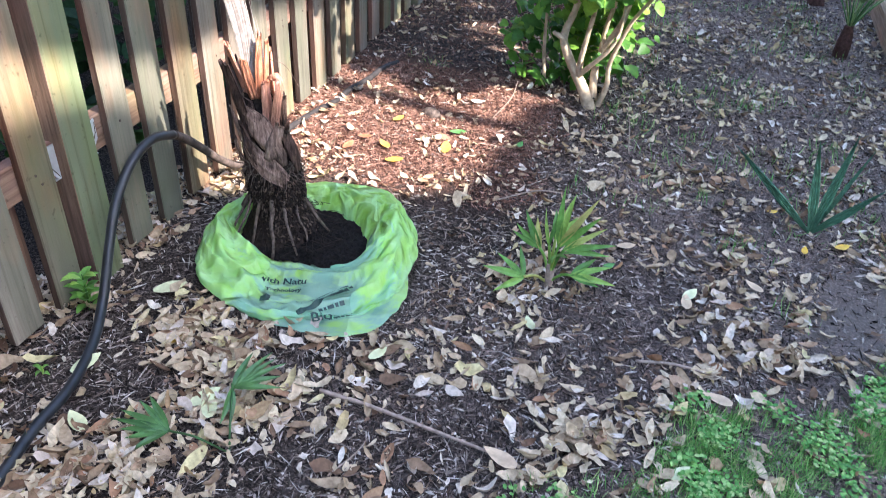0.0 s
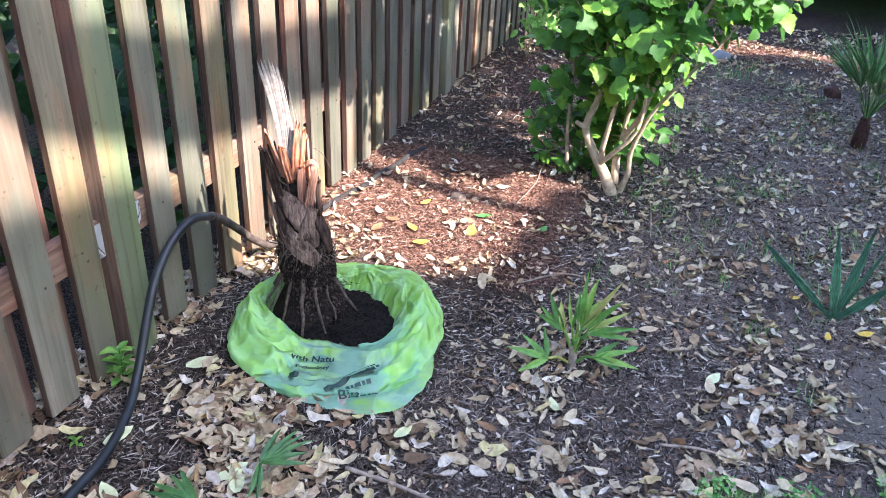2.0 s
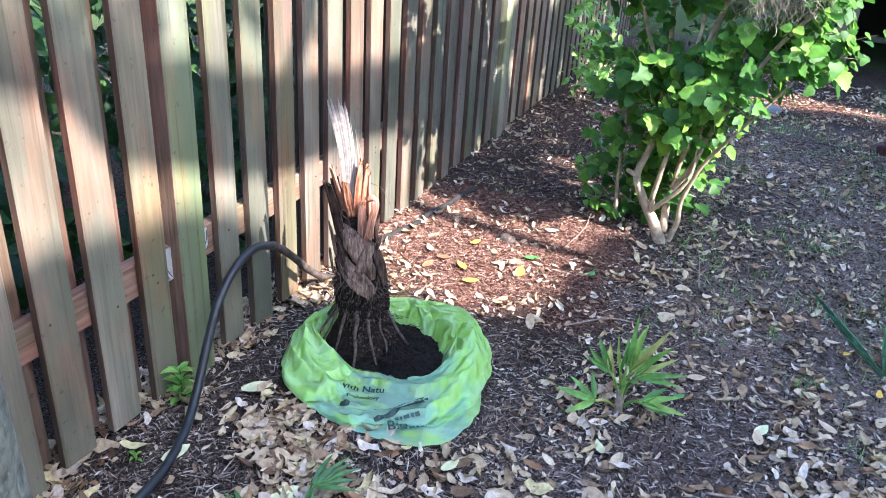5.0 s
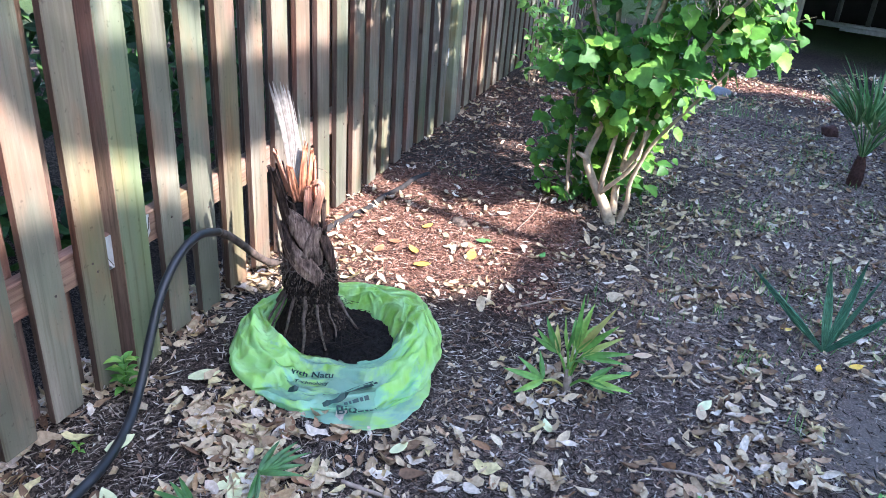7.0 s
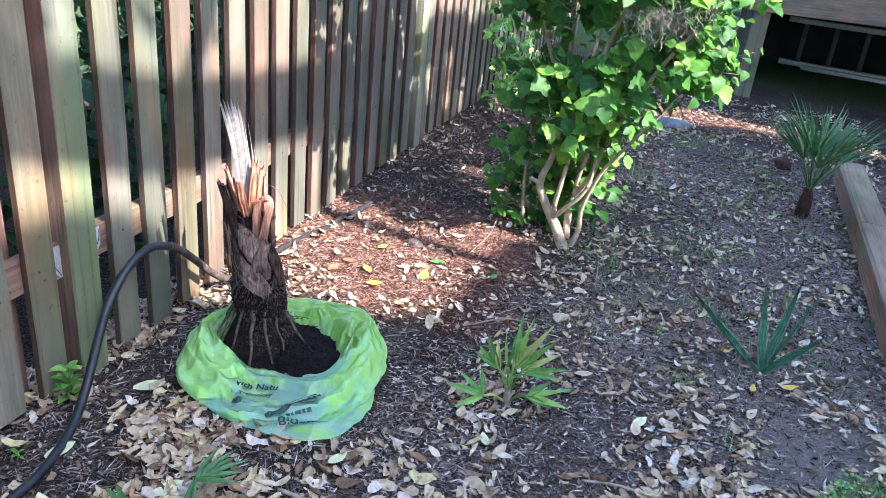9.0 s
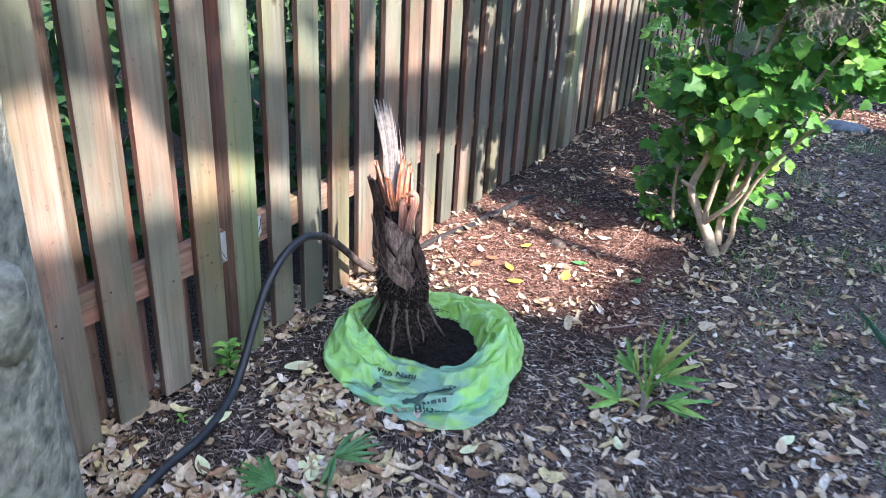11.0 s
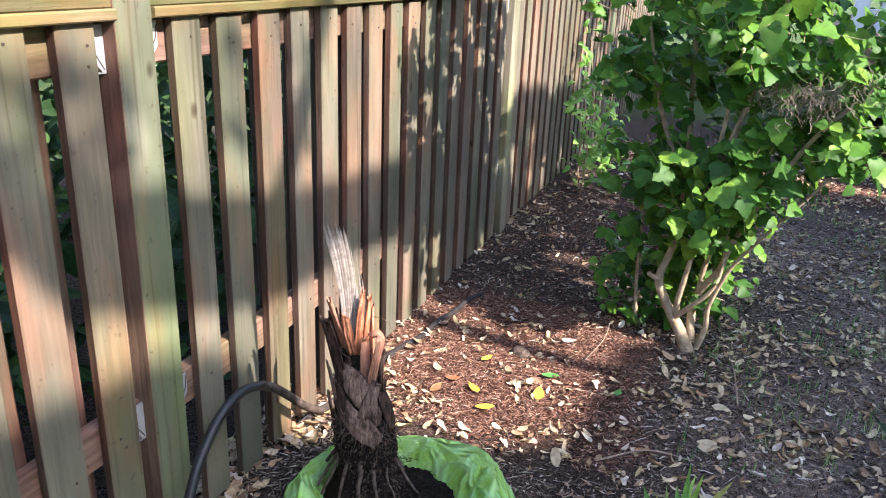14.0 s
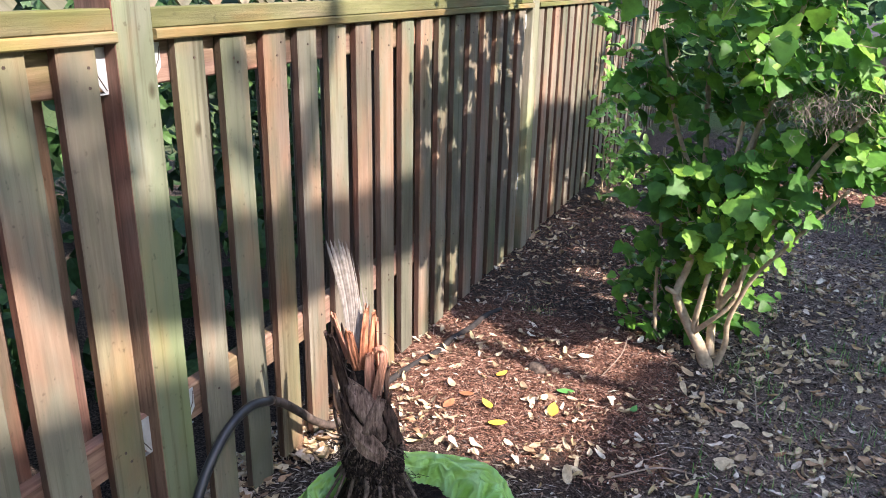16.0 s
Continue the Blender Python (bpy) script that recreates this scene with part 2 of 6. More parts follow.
FRAGMENT = islands("leaf_fragment", [(0.0, (0.05, 0.03, 0.022)), (0.4, (0.16, 0.095, 0.065)), (0.75, (0.34, 0.22, 0.15)), (0.92, (0.52, 0.4, 0.28)), (1.0, (0.66, 0.56, 0.44))], 0.7, 0.08)
GRASS = islands("lawn_grass", [(0.0, (0.09, 0.25, 0.055)), (0.6, (0.22, 0.45, 0.11)), (1.0, (0.5, 0.6, 0.24))], 0.5, 0.25)
SHRUB_LEAF = islands("shrub_leaf", [(0.0, (0.05, 0.14, 0.026)), (0.5, (0.115, 0.285, 0.042)), (0.85, (0.19, 0.39, 0.055)), (1.0, (0.31, 0.49, 0.07))], 0.5, 0.45, spec=0.3, grain=30.0)
SHRUB_LEAF_ONE = islands("shrub_single_leaf", [(0.0, (0.05, 0.14, 0.026)), (0.5, (0.115, 0.285, 0.042)), (1.0, (0.29, 0.47, 0.07))], 0.5, 0.45, True, 0.3, 30.0)
FAR_LEAF = islands("background_leaf", [(0.0, (0.015, 0.035, 0.012)), (0.6, (0.03, 0.075, 0.02)), (1.0, (0.08, 0.16, 0.04))], 0.6, 0.2)
OAK_LEAF = islands("oak_leaf", [(0.0, (0.03, 0.07, 0.02)), (1.0, (0.07, 0.14, 0.03))], 0.5, 0.15)
PALM_LEAF = islands("young_palm_leaf", [(0.0, (0.1, 0.24, 0.05)), (0.6, (0.2, 0.4, 0.08)), (0.9, (0.34, 0.5, 0.1)), (1.0, (0.5, 0.46, 0.15))], 0.42, 0.3, spec=0.4, grain=40.0, by_object=True)
WEED_LEAF = islands("weed_leaf", [(0.0, (0.12, 0.28, 0.05)), (0.6, (0.22, 0.44, 0.08)), (1.0, (0.36, 0.54, 0.11))], 0.42, 0.3, spec=0.4, grain=40.0)
FAN_GREEN = islands("fan_palm_leaf", [(0.0, (0.06, 0.14, 0.045)), (0.7, (0.11, 0.23, 0.07)), (1.0, (0.24, 0.33, 0.12))], 0.45, 0.25, spec=0.4, grain=40.0, by_object=True)
BLUE_PALM = islands("blue_green_blade", [(0.0, (0.06, 0.16, 0.095)), (1.0, (0.14, 0.28, 0.16))], 0.4, 0.2, spec=0.45, grain=40.0, by_object=True)
DARK_PALM = islands("dark_fan_leaf", [(0.0, (0.045, 0.12, 0.03)), (1.0, (0.1, 0.22, 0.06))], 0.4, 0.2, spec=0.45, grain=40.0, by_object=True)
SHRUB_BARK = plain("shrub_bark", (0.4, 0.3, 0.2), 0.85, 0, 0.4, 40, 0.006)
OAK_BARK = plain("oak_bark", (0.2, 0.19, 0.145), 0.95, 0, 0.6, 34, 0.03)
MOSS = plain("hanging_moss", (0.26, 0.21, 0.165), 0.9, 0, 0.3, 60)
RUBBER = plain("black_rubber_hose", (0.016, 0.017, 0.02), 0.45, 0, 0.4, 30, 0.0, 0.5)
RUBBER_DUST = plain("dusty_dark_hose", (0.034, 0.028, 0.026), 0.75, 0, 0.5, 40, 0.002, 0.2)
RUBBER_OLD = plain("worn_muddy_hose", (0.085, 0.062, 0.052), 0.8, 0, 0.55, 45, 0.003, 0.2)
FIBER = plain("dark_root_fibre", (0.024, 0.017, 0.014), 0.95, 0, 0.6, 120, 0.006, 0.1)
ROOT = plain("root_bark", (0.1, 0.074, 0.06), 0.95, 0, 0.6, 90, 0.003, 0.1)
POT_SOIL = plain("black_potting_soil", (0.011, 0.009, 0.008), 1.0, 0, 0.7, 110, 0.02, 0.1)
STONE = plain("grey_stone", (0.13, 0.13, 0.135), 0.9, 0, 0.3, 20, 0.01)
GALV = plain("galvanised_steel", (0.52, 0.53, 0.54), 0.5, 0.4, 0.2, 40)
RUST_NAIL = plain("rusty_nail", (0.07, 0.045, 0.035), 0.7, 0.3, 0.4, 60)
ALU = plain("ladder_aluminium", (0.78, 0.8, 0.84), 0.45, 0.3, 0.15, 30)
RUNG = plain("dull_grey_rung", (0.16, 0.155, 0.165), 0.6, 0.2, 0.2, 30)
WHITE = plain("white_painted_trim", (0.78, 0.79, 0.8), 0.5, 0, 0.06, 8)
# near-black colour that stands in for the shade under the deck
DARK_SCREEN = plain("under_deck_dark", (0.02, 0.02, 0.022), 0.9, 0, 0.4, 6)
INK = plain("dark_green_print", (0.012, 0.04, 0.03), 0.45, 0, 0.1, 30)
STICK = plain("dry_twig_bark", (0.3, 0.22, 0.17), 0.9, 0, 0.4, 70, 0.003)


def dry_fibre(name, dark, mid, pale, tips=None, grain=(16, 16, 1.3)):
    """Dry, fibrous palm tissue; tips: the colour of freshly torn ends and the heights where it sets in."""
    m, n, l, b = material(name)
    co, rnd = own_coords(n, l)
    g = noise_node(n, l, co, 9.0, 6, grain, 0.7)
    r = ramp(n, [(0.34, dark), (0.5, mid), (0.68, pale)])
    l.new(g.outputs["Fac"], r.inputs[0])
    each = ramp(n, [(0.0, (0.62, 0.6, 0.6)), (0.5, (1.0, 0.97, 0.96)), (1.0, (1.4, 1.3, 1.26))])
    l.new(rnd, each.inputs[0])
    col = mix_color(n, l, 1.0, r.outputs[0], each.outputs[0], "MULTIPLY")
    blot = noise_node(n, l, co, 26.0, 4)
    bl = ramp(n, [(0.35, (0.5, 0.48, 0.48)), (0.6, (1.12, 1.1, 1.08))])
    l.new(blot.outputs["Fac"], bl.inputs[0])
    col = mix_color(n, l, 1.0, col, bl.outputs[0], "MULTIPLY")
    if tips:
        colour, z0, z1 = tips
        sep = n.new("ShaderNodeSeparateXYZ")
        tc = n.new("ShaderNodeTexCoord")
        l.new(tc.outputs["Object"], sep.inputs[0])
        mr = n.new("ShaderNodeMapRange")
        mr.inputs["From Min"].default_value, mr.inputs["From Max"].default_value = z0, z1
        l.new(sep.outputs["Z"], mr.inputs[0])
        g2 = ramp(n, [(0.3, (0.5, 0.42, 0.4)), (0.65, (1.2, 1.15, 1.12))])
        l.new(g.outputs["Fac"], g2.inputs[0])
        col = mix_color(n, l, mr.outputs[0], col, mix_color(n, l, 1.0, colour, g2.outputs[0], "MULTIPLY"))
    l.new(col, b.inputs["Base Color"])
    b.inputs["Roughness"].default_value = 0.85
    b.inputs["Specular IOR Level"].default_value = 0.2
    bump(n, l, g.outputs["Fac"], b, 0.9, 0.006)
    return m


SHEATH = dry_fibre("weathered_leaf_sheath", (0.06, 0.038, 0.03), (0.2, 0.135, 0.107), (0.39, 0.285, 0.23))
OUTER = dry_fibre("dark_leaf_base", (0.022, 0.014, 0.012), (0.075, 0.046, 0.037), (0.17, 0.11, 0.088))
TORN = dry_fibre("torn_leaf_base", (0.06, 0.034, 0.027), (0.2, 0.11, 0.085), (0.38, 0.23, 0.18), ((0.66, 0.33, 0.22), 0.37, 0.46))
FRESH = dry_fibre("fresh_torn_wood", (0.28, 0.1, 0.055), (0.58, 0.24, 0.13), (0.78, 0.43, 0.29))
FAN = islands("grey_dry_fan", [(0.0, (0.26, 0.215, 0.19)), (0.5, (0.33, 0.28, 0.25)), (1.0, (0.4, 0.34, 0.305))], 0.75, 0.15)


def bag_material():
    m, n, l, b = material("lime_plastic_film")
    tc = n.new("ShaderNodeAttribute")
    tc.attribute_name = "lay"
    co = tc.outputs["Vector"]
    big = noise_node(n, l, co, 9.0, 4, (1.0, 1.0, 2.5))
    r = ramp(n, [(0.3, (0.4, 0.7, 0.13)), (0.5, (0.48, 0.79, 0.19)), (0.72, (0.58, 0.85, 0.32))])
    l.new(big.outputs["Fac"], r.inputs[0])
    sheer = noise_node(n, l, co, 7.0, 5, (1.0, 1.0, 4.0), 0.6)
    # sheer film at the front, its pale aqua colour standing in for reflected sky
    off = n.new("ShaderNodeVectorMath")
    off.operation = "DISTANCE"
    oc = n.new("ShaderNodeTexCoord")
    off.inputs[1].default_value = (0.15, -0.24, 0.03)
    l.new(oc.outputs["Object"], off.inputs[0])
    front_sheen = n.new("ShaderNodeMath")
    front_sheen.operation = "MULTIPLY_ADD"
    front_sheen.inputs[1].default_value = -1.0
    l.new(off.outputs["Value"], front_sheen.inputs[0])
    l.new(sheer.outputs["Fac"], front_sheen.inputs[2])
    sh = ramp(n, [(0.28, (0, 0, 0)), (0.4, (1, 1, 1))])
    l.new(front_sheen.outputs[0], sh.inputs[0])
    col = mix_color(n, l, sh.outputs[0], r.outputs[0], (0.52, 0.87, 0.62))
    l.new(col, b.inputs["Base Color"])
    b.inputs["Roughness"].default_value = 0.16
    b.inputs["Specular IOR Level"].default_value = 0.75
    # crumpled film: flat facets between sharp creases, at two sizes, warped so that they run along the roll
    warp = noise_node(n, l, co, 6.0, 3)
    shift = n.new("ShaderNodeMix")
    shift.data_type = "VECTOR"
    shift.inputs[0].default_value = 0.12
    l.new(co, shift.inputs[4])
    l.new(warp.outputs["Color"], shift.inputs[5])
    heights = []
    for scale, squash in ((13.0, (1.0, 1.0, 2.6)), (34.0, (1.0, 1.0, 2.0))):
        mp = n.new("ShaderNodeMapping")
        mp.inputs["Scale"].default_value = squash
        l.new(shift.outputs[1], mp.inputs["Vector"])
        vo = n.new("ShaderNodeTexVoronoi")
        vo.feature = "F1"
        vo.inputs["Scale"].default_value = scale
        l.new(mp.outputs[0], vo.inputs["Vector"])
        heights.append(vo.outputs["Distance"])
    add = n.new("ShaderNodeMath")
    add.operation = "MULTIPLY_ADD"
    add.inputs[1].default_value = 0.35
    l.new(heights[1], add.inputs[0])
    l.new(heights[0], add.inputs[2])
    bump(n, l, add.outputs[0], b, 0.9, 0.024)
    fold = ramp(n, [(0.45, (0, 0, 0)), (0.95, (0.4, 0.4, 0.4))])
    l.new(add.outputs[0], fold.inputs[0])
    col = mix_color(n, l, fold.outputs[0], col, (0.62, 0.88, 0.58))
    l.new(col, b.inputs["Base Color"])
    t = n.new("ShaderNodeBsdfTranslucent")
    l.new(col, t.inputs[0])
    mx = n.new("ShaderNodeMixShader")
    mx.inputs[0].default_value = 0.45
    l.new(b.outputs[0], mx.inputs[1])
    l.new(t.outputs[0], mx.inputs[2])
    tr = n.new("ShaderNodeBsdfTransparent")
    mx2 = n.new("ShaderNodeMixShader")
    ml = n.new("ShaderNodeMath")
    ml.operation = "MULTIPLY"
    ml.inputs[1].default_value = 0.34
    l.new(sh.outputs[0], ml.inputs[0])
    l.new(ml.outputs[0], mx2.inputs[0])
    l.new(mx.outputs[0], mx2.inputs[1])
    l.new(tr.outputs[0], mx2.inputs[2])
    l.new(mx2.outputs[0], n["Material Output"].inputs[0])
    return m


BAG = bag_material()


# ---- building helpers ----
def mesh_of(name, verts, faces, mat, smooth=False):
    me = bpy.data.meshes.new(name)
    me.from_pydata([tuple(v) for v in verts], [], [tuple(f) for f in faces])
    if mat:
        me.materials.append(mat)
    if smooth:
        me.polygons.foreach_set("use_smooth", [True] * len(me.polygons))
    me.update()
    return me


def put(name, me, parent=None, m=None, label=""):
    ob = new(name, me)
    if parent:
        ob.parent = parent
    if m is not None:
        ob.matrix_basis = m
    return tagged(ob, label) if label else ob


def part(name, bm, mat, parent, label="", smooth=False, m=None):
    me = bpy.data.meshes.new(name)
    bm.to_mesh(me)
    bm.free()
    me.materials.append(mat)
    if smooth:
        me.polygons.foreach_set("use_smooth", [True] * len(me.polygons))
    return put(name, me, parent, m, label)


def thing(name, at, label, category, group="", kind=""):
    ob = new(name)
    ob.location = at
    ob.empty_display_size = 0.05
    return tagged(ob, label, category, group, kind)


def board(sx, sy, sz, chamfer=0.003):
    """Verts and faces of a board with softened long edges; z is its length, its base at z = 0."""
    hx, hy, c = sx / 2, sy / 2, chamfer
    ring = [(hx, -hy + c), (hx, hy - c), (hx - c, hy), (-hx + c, hy), (-hx, hy - c), (-hx, -hy + c), (-hx + c, -hy), (hx - c, -hy)]
    v = [(x, y, 0) for x, y in ring] + [(x, y, sz) for x, y in ring]
    f = [(i, (i + 1) % 8, 8 + (i + 1) % 8, 8 + i) for i in range(8)]
    return v, f + [tuple(range(7, -1, -1)), tuple(range(8, 16))]


def board_mesh(name, sx, sy, sz, mat, chamfer=0.003, edge=None):
    me = mesh_of(name, *board(sx, sy, sz, chamfer), mat)
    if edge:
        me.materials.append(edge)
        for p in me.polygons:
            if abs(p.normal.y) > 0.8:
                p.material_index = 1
    return me


def tube(path, radii, sides=10, knobs=0.0, seed=0):
    """Verts and faces of a round tube along a smoothed path."""
    path = [Vector(p) for p in path]
    rng = random.Random(seed)
    v, f = [], []
    up = Vector((0.31, 0.17, 0.93))
    for i, p in enumerate(path):
        d = (path[min(i + 1, len(path) - 1)] - path[max(i - 1, 0)]).normalized()
        a = d.cross(up)
        a = a.normalized() if a.length > 1e-3 else Vector((1, 0, 0))
        b = d.cross(a).normalized()
        r = radii[i] if hasattr(radii, "__len__") else radii
        for k in range(sides):
            t = 2 * math.pi * k / sides
            rr = r * (1 + knobs * (rng.random() - 0.5))
            v.append(p + a * (rr * math.cos(t)) + b * (rr * math.sin(t)))
    for i in range(len(path) - 1):
        for k in range(sides):
            q = (k + 1) % sides
            f.append((i * sides + k, i * sides + q, (i + 1) * sides + q, (i + 1) * sides + k))
    f.append(tuple(range(sides - 1, -1, -1)))
    f.append(tuple(range((len(path) - 1) * sides, len(path) * sides)))
    return v, f


def smooth_path(pts, n=6):
    """Catmull-Rom through the points."""
    p = [Vector(q) for q in pts]
    p = [2 * p[0] - p[1]] + p + [2 * p[-1] - p[-2]]
    out = []
    for i in range(1, len(p) - 2):
        for k in range(n):
            t = k / n
            a, b, c, d = p[i - 1], p[i], p[i + 1], p[i + 2]
            out.append(0.5 * (2 * b + (c - a) * t + (2 * a - 5 * b + 4 * c - d) * t * t + (3 * b - a - 3 * c + d) * t ** 3))
    return out + [p[-2]]


def join(pieces):
    v, f = [], []
    for pv, pf in pieces:
        o = len(v)
        v.extend(pv)
        f.extend(tuple(i + o for i in q) for q in pf)
    return v, f


def scatter(templates, poses):
    """Many small pieces as one: poses are (template index, 4x4 matrix)."""
    v, f = [], []
    count = 0
    arrays = [(np.array(tv, float), tf) for tv, tf in templates]
    for k, m in poses:
        tv, tf = arrays[k]
        mm = np.array(m)
        v.append(tv @ mm[:3, :3].T + mm[:3, 3])
        f.extend(tuple(i + count for i in q) for q in tf)
        count += len(tv)
    return np.concatenate(v).tolist(), f


def oval_leaf(length, width, curl, fold, twist=0.0):
    """A thin curled leaf along x with a folded midrib."""
    v, f = [], []
    n = 5
    for i in range(n + 1):
        t = i / n
        w = width * 0.5 * math.sin(math.pi * (0.06 + 0.94 * t) ** 0.85) ** 0.8
        x = (t - 0.5) * length
        z = curl * (t - 0.5) ** 2 * 4 + 0.004
        tw = twist * (t - 0.5)
        v += [(x, -w, z + fold * w - tw * w), (x, 0, z), (x, w, z + fold * w + tw * w)]
    for i in range(n):
        for k in range(2):
            a = i * 3 + k
            f.append((a, a + 3, a + 4, a + 1))
    return v, f


def blade(length, width, bend, fold=0.0, n=4, tip=0.0):
    """A tapering strap along x that bends up (z)."""
    v, f = [], []
    x = z = 0.0
    for i in range(n + 1):
        t = i / n
        w = width * 0.5 * (min(1, 0.35 + 2.2 * t)) * max(tip, 1 - t ** 2.2) + 1e-4
        v += [(x, -w, z + fold * w), (x, 0, z), (x, w, z + fold * w)]
        a = bend * t
        x += length / n * math.cos(a)
        z += length / n * math.sin(a)
    for i in range(n):
        for k in range(2):
            a = i * 3 + k
            f.append((a, a + 3, a + 4, a + 1))
    return v, f


def rows_in(x, y):
    """Height of the ground."""
    h = 0.012 * noise.noise((x * 1.6, y * 1.6, 0.3)) + 0.005 * noise.noise((x * 7, y * 7, 1.3))
    return h * min(1.0, 0.3 + abs(x))


def at_ground(x, y, dz=0.0):
    return Vector((x, y, rows_in(x, y) + dz))


# ---- ground ----
def spread(lo, hi, step, far):
    inner = list(np.arange(lo, hi + step / 2, step))
    out = []
    d, p = step, hi
    while p < far:
        d *= 1.35
        p += d
        out.append(p)
    back = []
    d, p = step, lo
    while p > -far:
        d *= 1.35
        p -= d
        back.append(p)
    return back[::-1] + inner + out


def build_ground():
    xs = spread(-0.4, 3.0, 0.02, 300)
    ys = spread(-1.6, 5.0, 0.025, 300)
    v = []
    for y in ys:
        for x in xs:
            rough = 0.0035 * noise.noise((x * 31, y * 31, 2.0)) + 0.003 * noise.noise((x * 60, y * 60, 4.0)) if -1 < x < 4 and -2 < y < 6 else 0
            v.append((x, y, rows_in(x, y) + rough if abs(x) < 12 and abs(y) < 12 else 0.0))
    w = len(xs)
    f = [(j * w + i, j * w + i + 1, (j + 1) * w + i + 1, (j + 1) * w + i) for j in range(len(ys) - 1) for i in range(w - 1)]
    tagged(put("ground", mesh_of("ground", v, f, SOIL, True)), "dark shredded mulch and soil ground", "ground", kind="structure")


build_ground()

# ---- fence: shadowbox pickets on rails between posts, lattice on top ----
PITCH = 0.146
POSTS = [-2.65, -0.112, 2.41, 5.2, 7.7]
TOP = 1.193


def build_fence():
    fence = thing("fence", (0, 0, 0), "tall weathered wooden shadowbox fence with lattice top, patched with moss", "fence")
    rng = random.Random(4)
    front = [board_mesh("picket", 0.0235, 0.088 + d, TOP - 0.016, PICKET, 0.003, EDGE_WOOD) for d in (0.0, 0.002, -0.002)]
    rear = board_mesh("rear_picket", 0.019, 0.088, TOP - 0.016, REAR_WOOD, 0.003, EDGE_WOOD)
    nail = mesh_of("nail", *tube([(0, 0, 0), (0.0025, 0, 0)], 0.0032, 6), RUST_NAIL)
    for a, b in zip(POSTS[:-1], POSTS[1:]):
        gap = (a + 0.048, b - 0.048)
        length = gap[1] - gap[0]
        for z0, z1 in ((0.318, 0.407), (1.104, 1.19)):
            me = mesh_of("rail", *board(z1 - z0, 0.038, length, 0.004), RAIL_WOOD)
            put("rail", me, fence, Matrix.Translation((-0.0425, gap[0], (z0 + z1) / 2)) @ Matrix(((0, 1, 0, 0), (0, 0, 1, 0), (1, 0, 0, 0), (0, 0, 0, 1))))
            for y, s in ((gap[0], 1), (gap[1], -1)):
                # steel hanger: a back flange on the post and a folded side wing on the rail
                rim = [(0.0, z0 - 0.004), (0.01, z0 - 0.004), (0.042, z0 + 0.034), (0.042, z1 - 0.004), (0.0, z1 - 0.004)]
                plate = [(x, y + s * d, z) for x in (-0.0228, -0.0208) for d, z in rim]
                v, f = join([(plate, [(4, 3, 2, 1, 0), (5, 6, 7, 8, 9)] + [(i, (i + 1) % 5, 5 + (i + 1) % 5, 5 + i) for i in range(5)]),
                             ([(-0.06, y, z0 - 0.005), (-0.021, y, z0 - 0.005), (-0.021, y + s * 0.035, z0 - 0.005), (-0.06, y + s * 0.035, z0 - 0.005),
                               (-0.06, y, z0 - 0.003), (-0.021, y, z0 - 0.003), (-0.021, y + s * 0.035, z0 - 0.003), (-0.06, y + s * 0.035, z0 - 0.003)],
                              [(3, 2, 1, 0), (4, 5, 6, 7), (0, 1, 5, 4), (1, 2, 6, 5), (2, 3, 7, 6), (3, 0, 4, 7)])])
                hanger = put("rail_hanger", mesh_of("rail_hanger", v, f, GALV), fence, None, "galvanised steel rail hanger")
                bend = [(-0.0203, y + s * 0.04, z1 - 0.012), (-0.0203, y + s * 0.037, z0 + 0.05), (-0.0203, y + s * 0.007, z0 + 0.002)]
                put("fold_slot", mesh_of("fold_slot", *tube(bend, 0.0011, 5), RUST_NAIL), hanger)
        # front and rear pickets; the row starts at the first picket right of the second post
        k0 = math.ceil((gap[0] - 0.005) / PITCH) if a > -1 else math.ceil((gap[0] + 0.005) / PITCH)
        k = k0
        while k * PITCH + 0.09 < gap[1] - 0.004:
            y = k * PITCH + 0.044 + (0.0 if a > -0.5 else 0.003)
            lean = rng.uniform(-0.3, 0.3)
            m = pose(-0.0115 + 0.001, y, 0.018 + rng.uniform(-0.012, 0.008), rng.uniform(-0.25, 0.25), 0, lean)
            p = put("picket", rng.choice(front), fence, m)
            for z in (0.345, 0.378, 1.13, 1.155):
                if rng.random() < 0.75:
                    put("nail", nail, p, Matrix.Translation((0.0107, rng.uniform(-0.026, 0.026), z - 0.018 + rng.uniform(-0.01, 0.01))))
            if y + 0.073 < gap[1] - 0.05:
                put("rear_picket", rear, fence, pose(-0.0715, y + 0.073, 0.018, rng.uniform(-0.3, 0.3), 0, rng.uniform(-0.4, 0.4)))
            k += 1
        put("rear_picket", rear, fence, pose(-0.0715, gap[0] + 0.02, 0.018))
        # trim boards under and around the lattice
        for nm, x, sx, z0, sz in (("ledge_board", -0.022, 0.075, TOP + 0.001, 0.021), ("lattice_rail", -0.012, 0.036, TOP + 0.022, 0.04), ("top_rail", -0.012, 0.05, 1.56, 0.04)):
            me = mesh_of(nm, *board(sz, sx, length - 0.002, 0.003), TRIM_WOOD)
            put(nm, me, fence, Matrix.Translation((x, gap[0] + 0.001, z0 + sz / 2)) @ Matrix(((0, 1, 0, 0), (0, 0, 1, 0), (1, 0, 0, 0), (0, 0, 0, 1))))
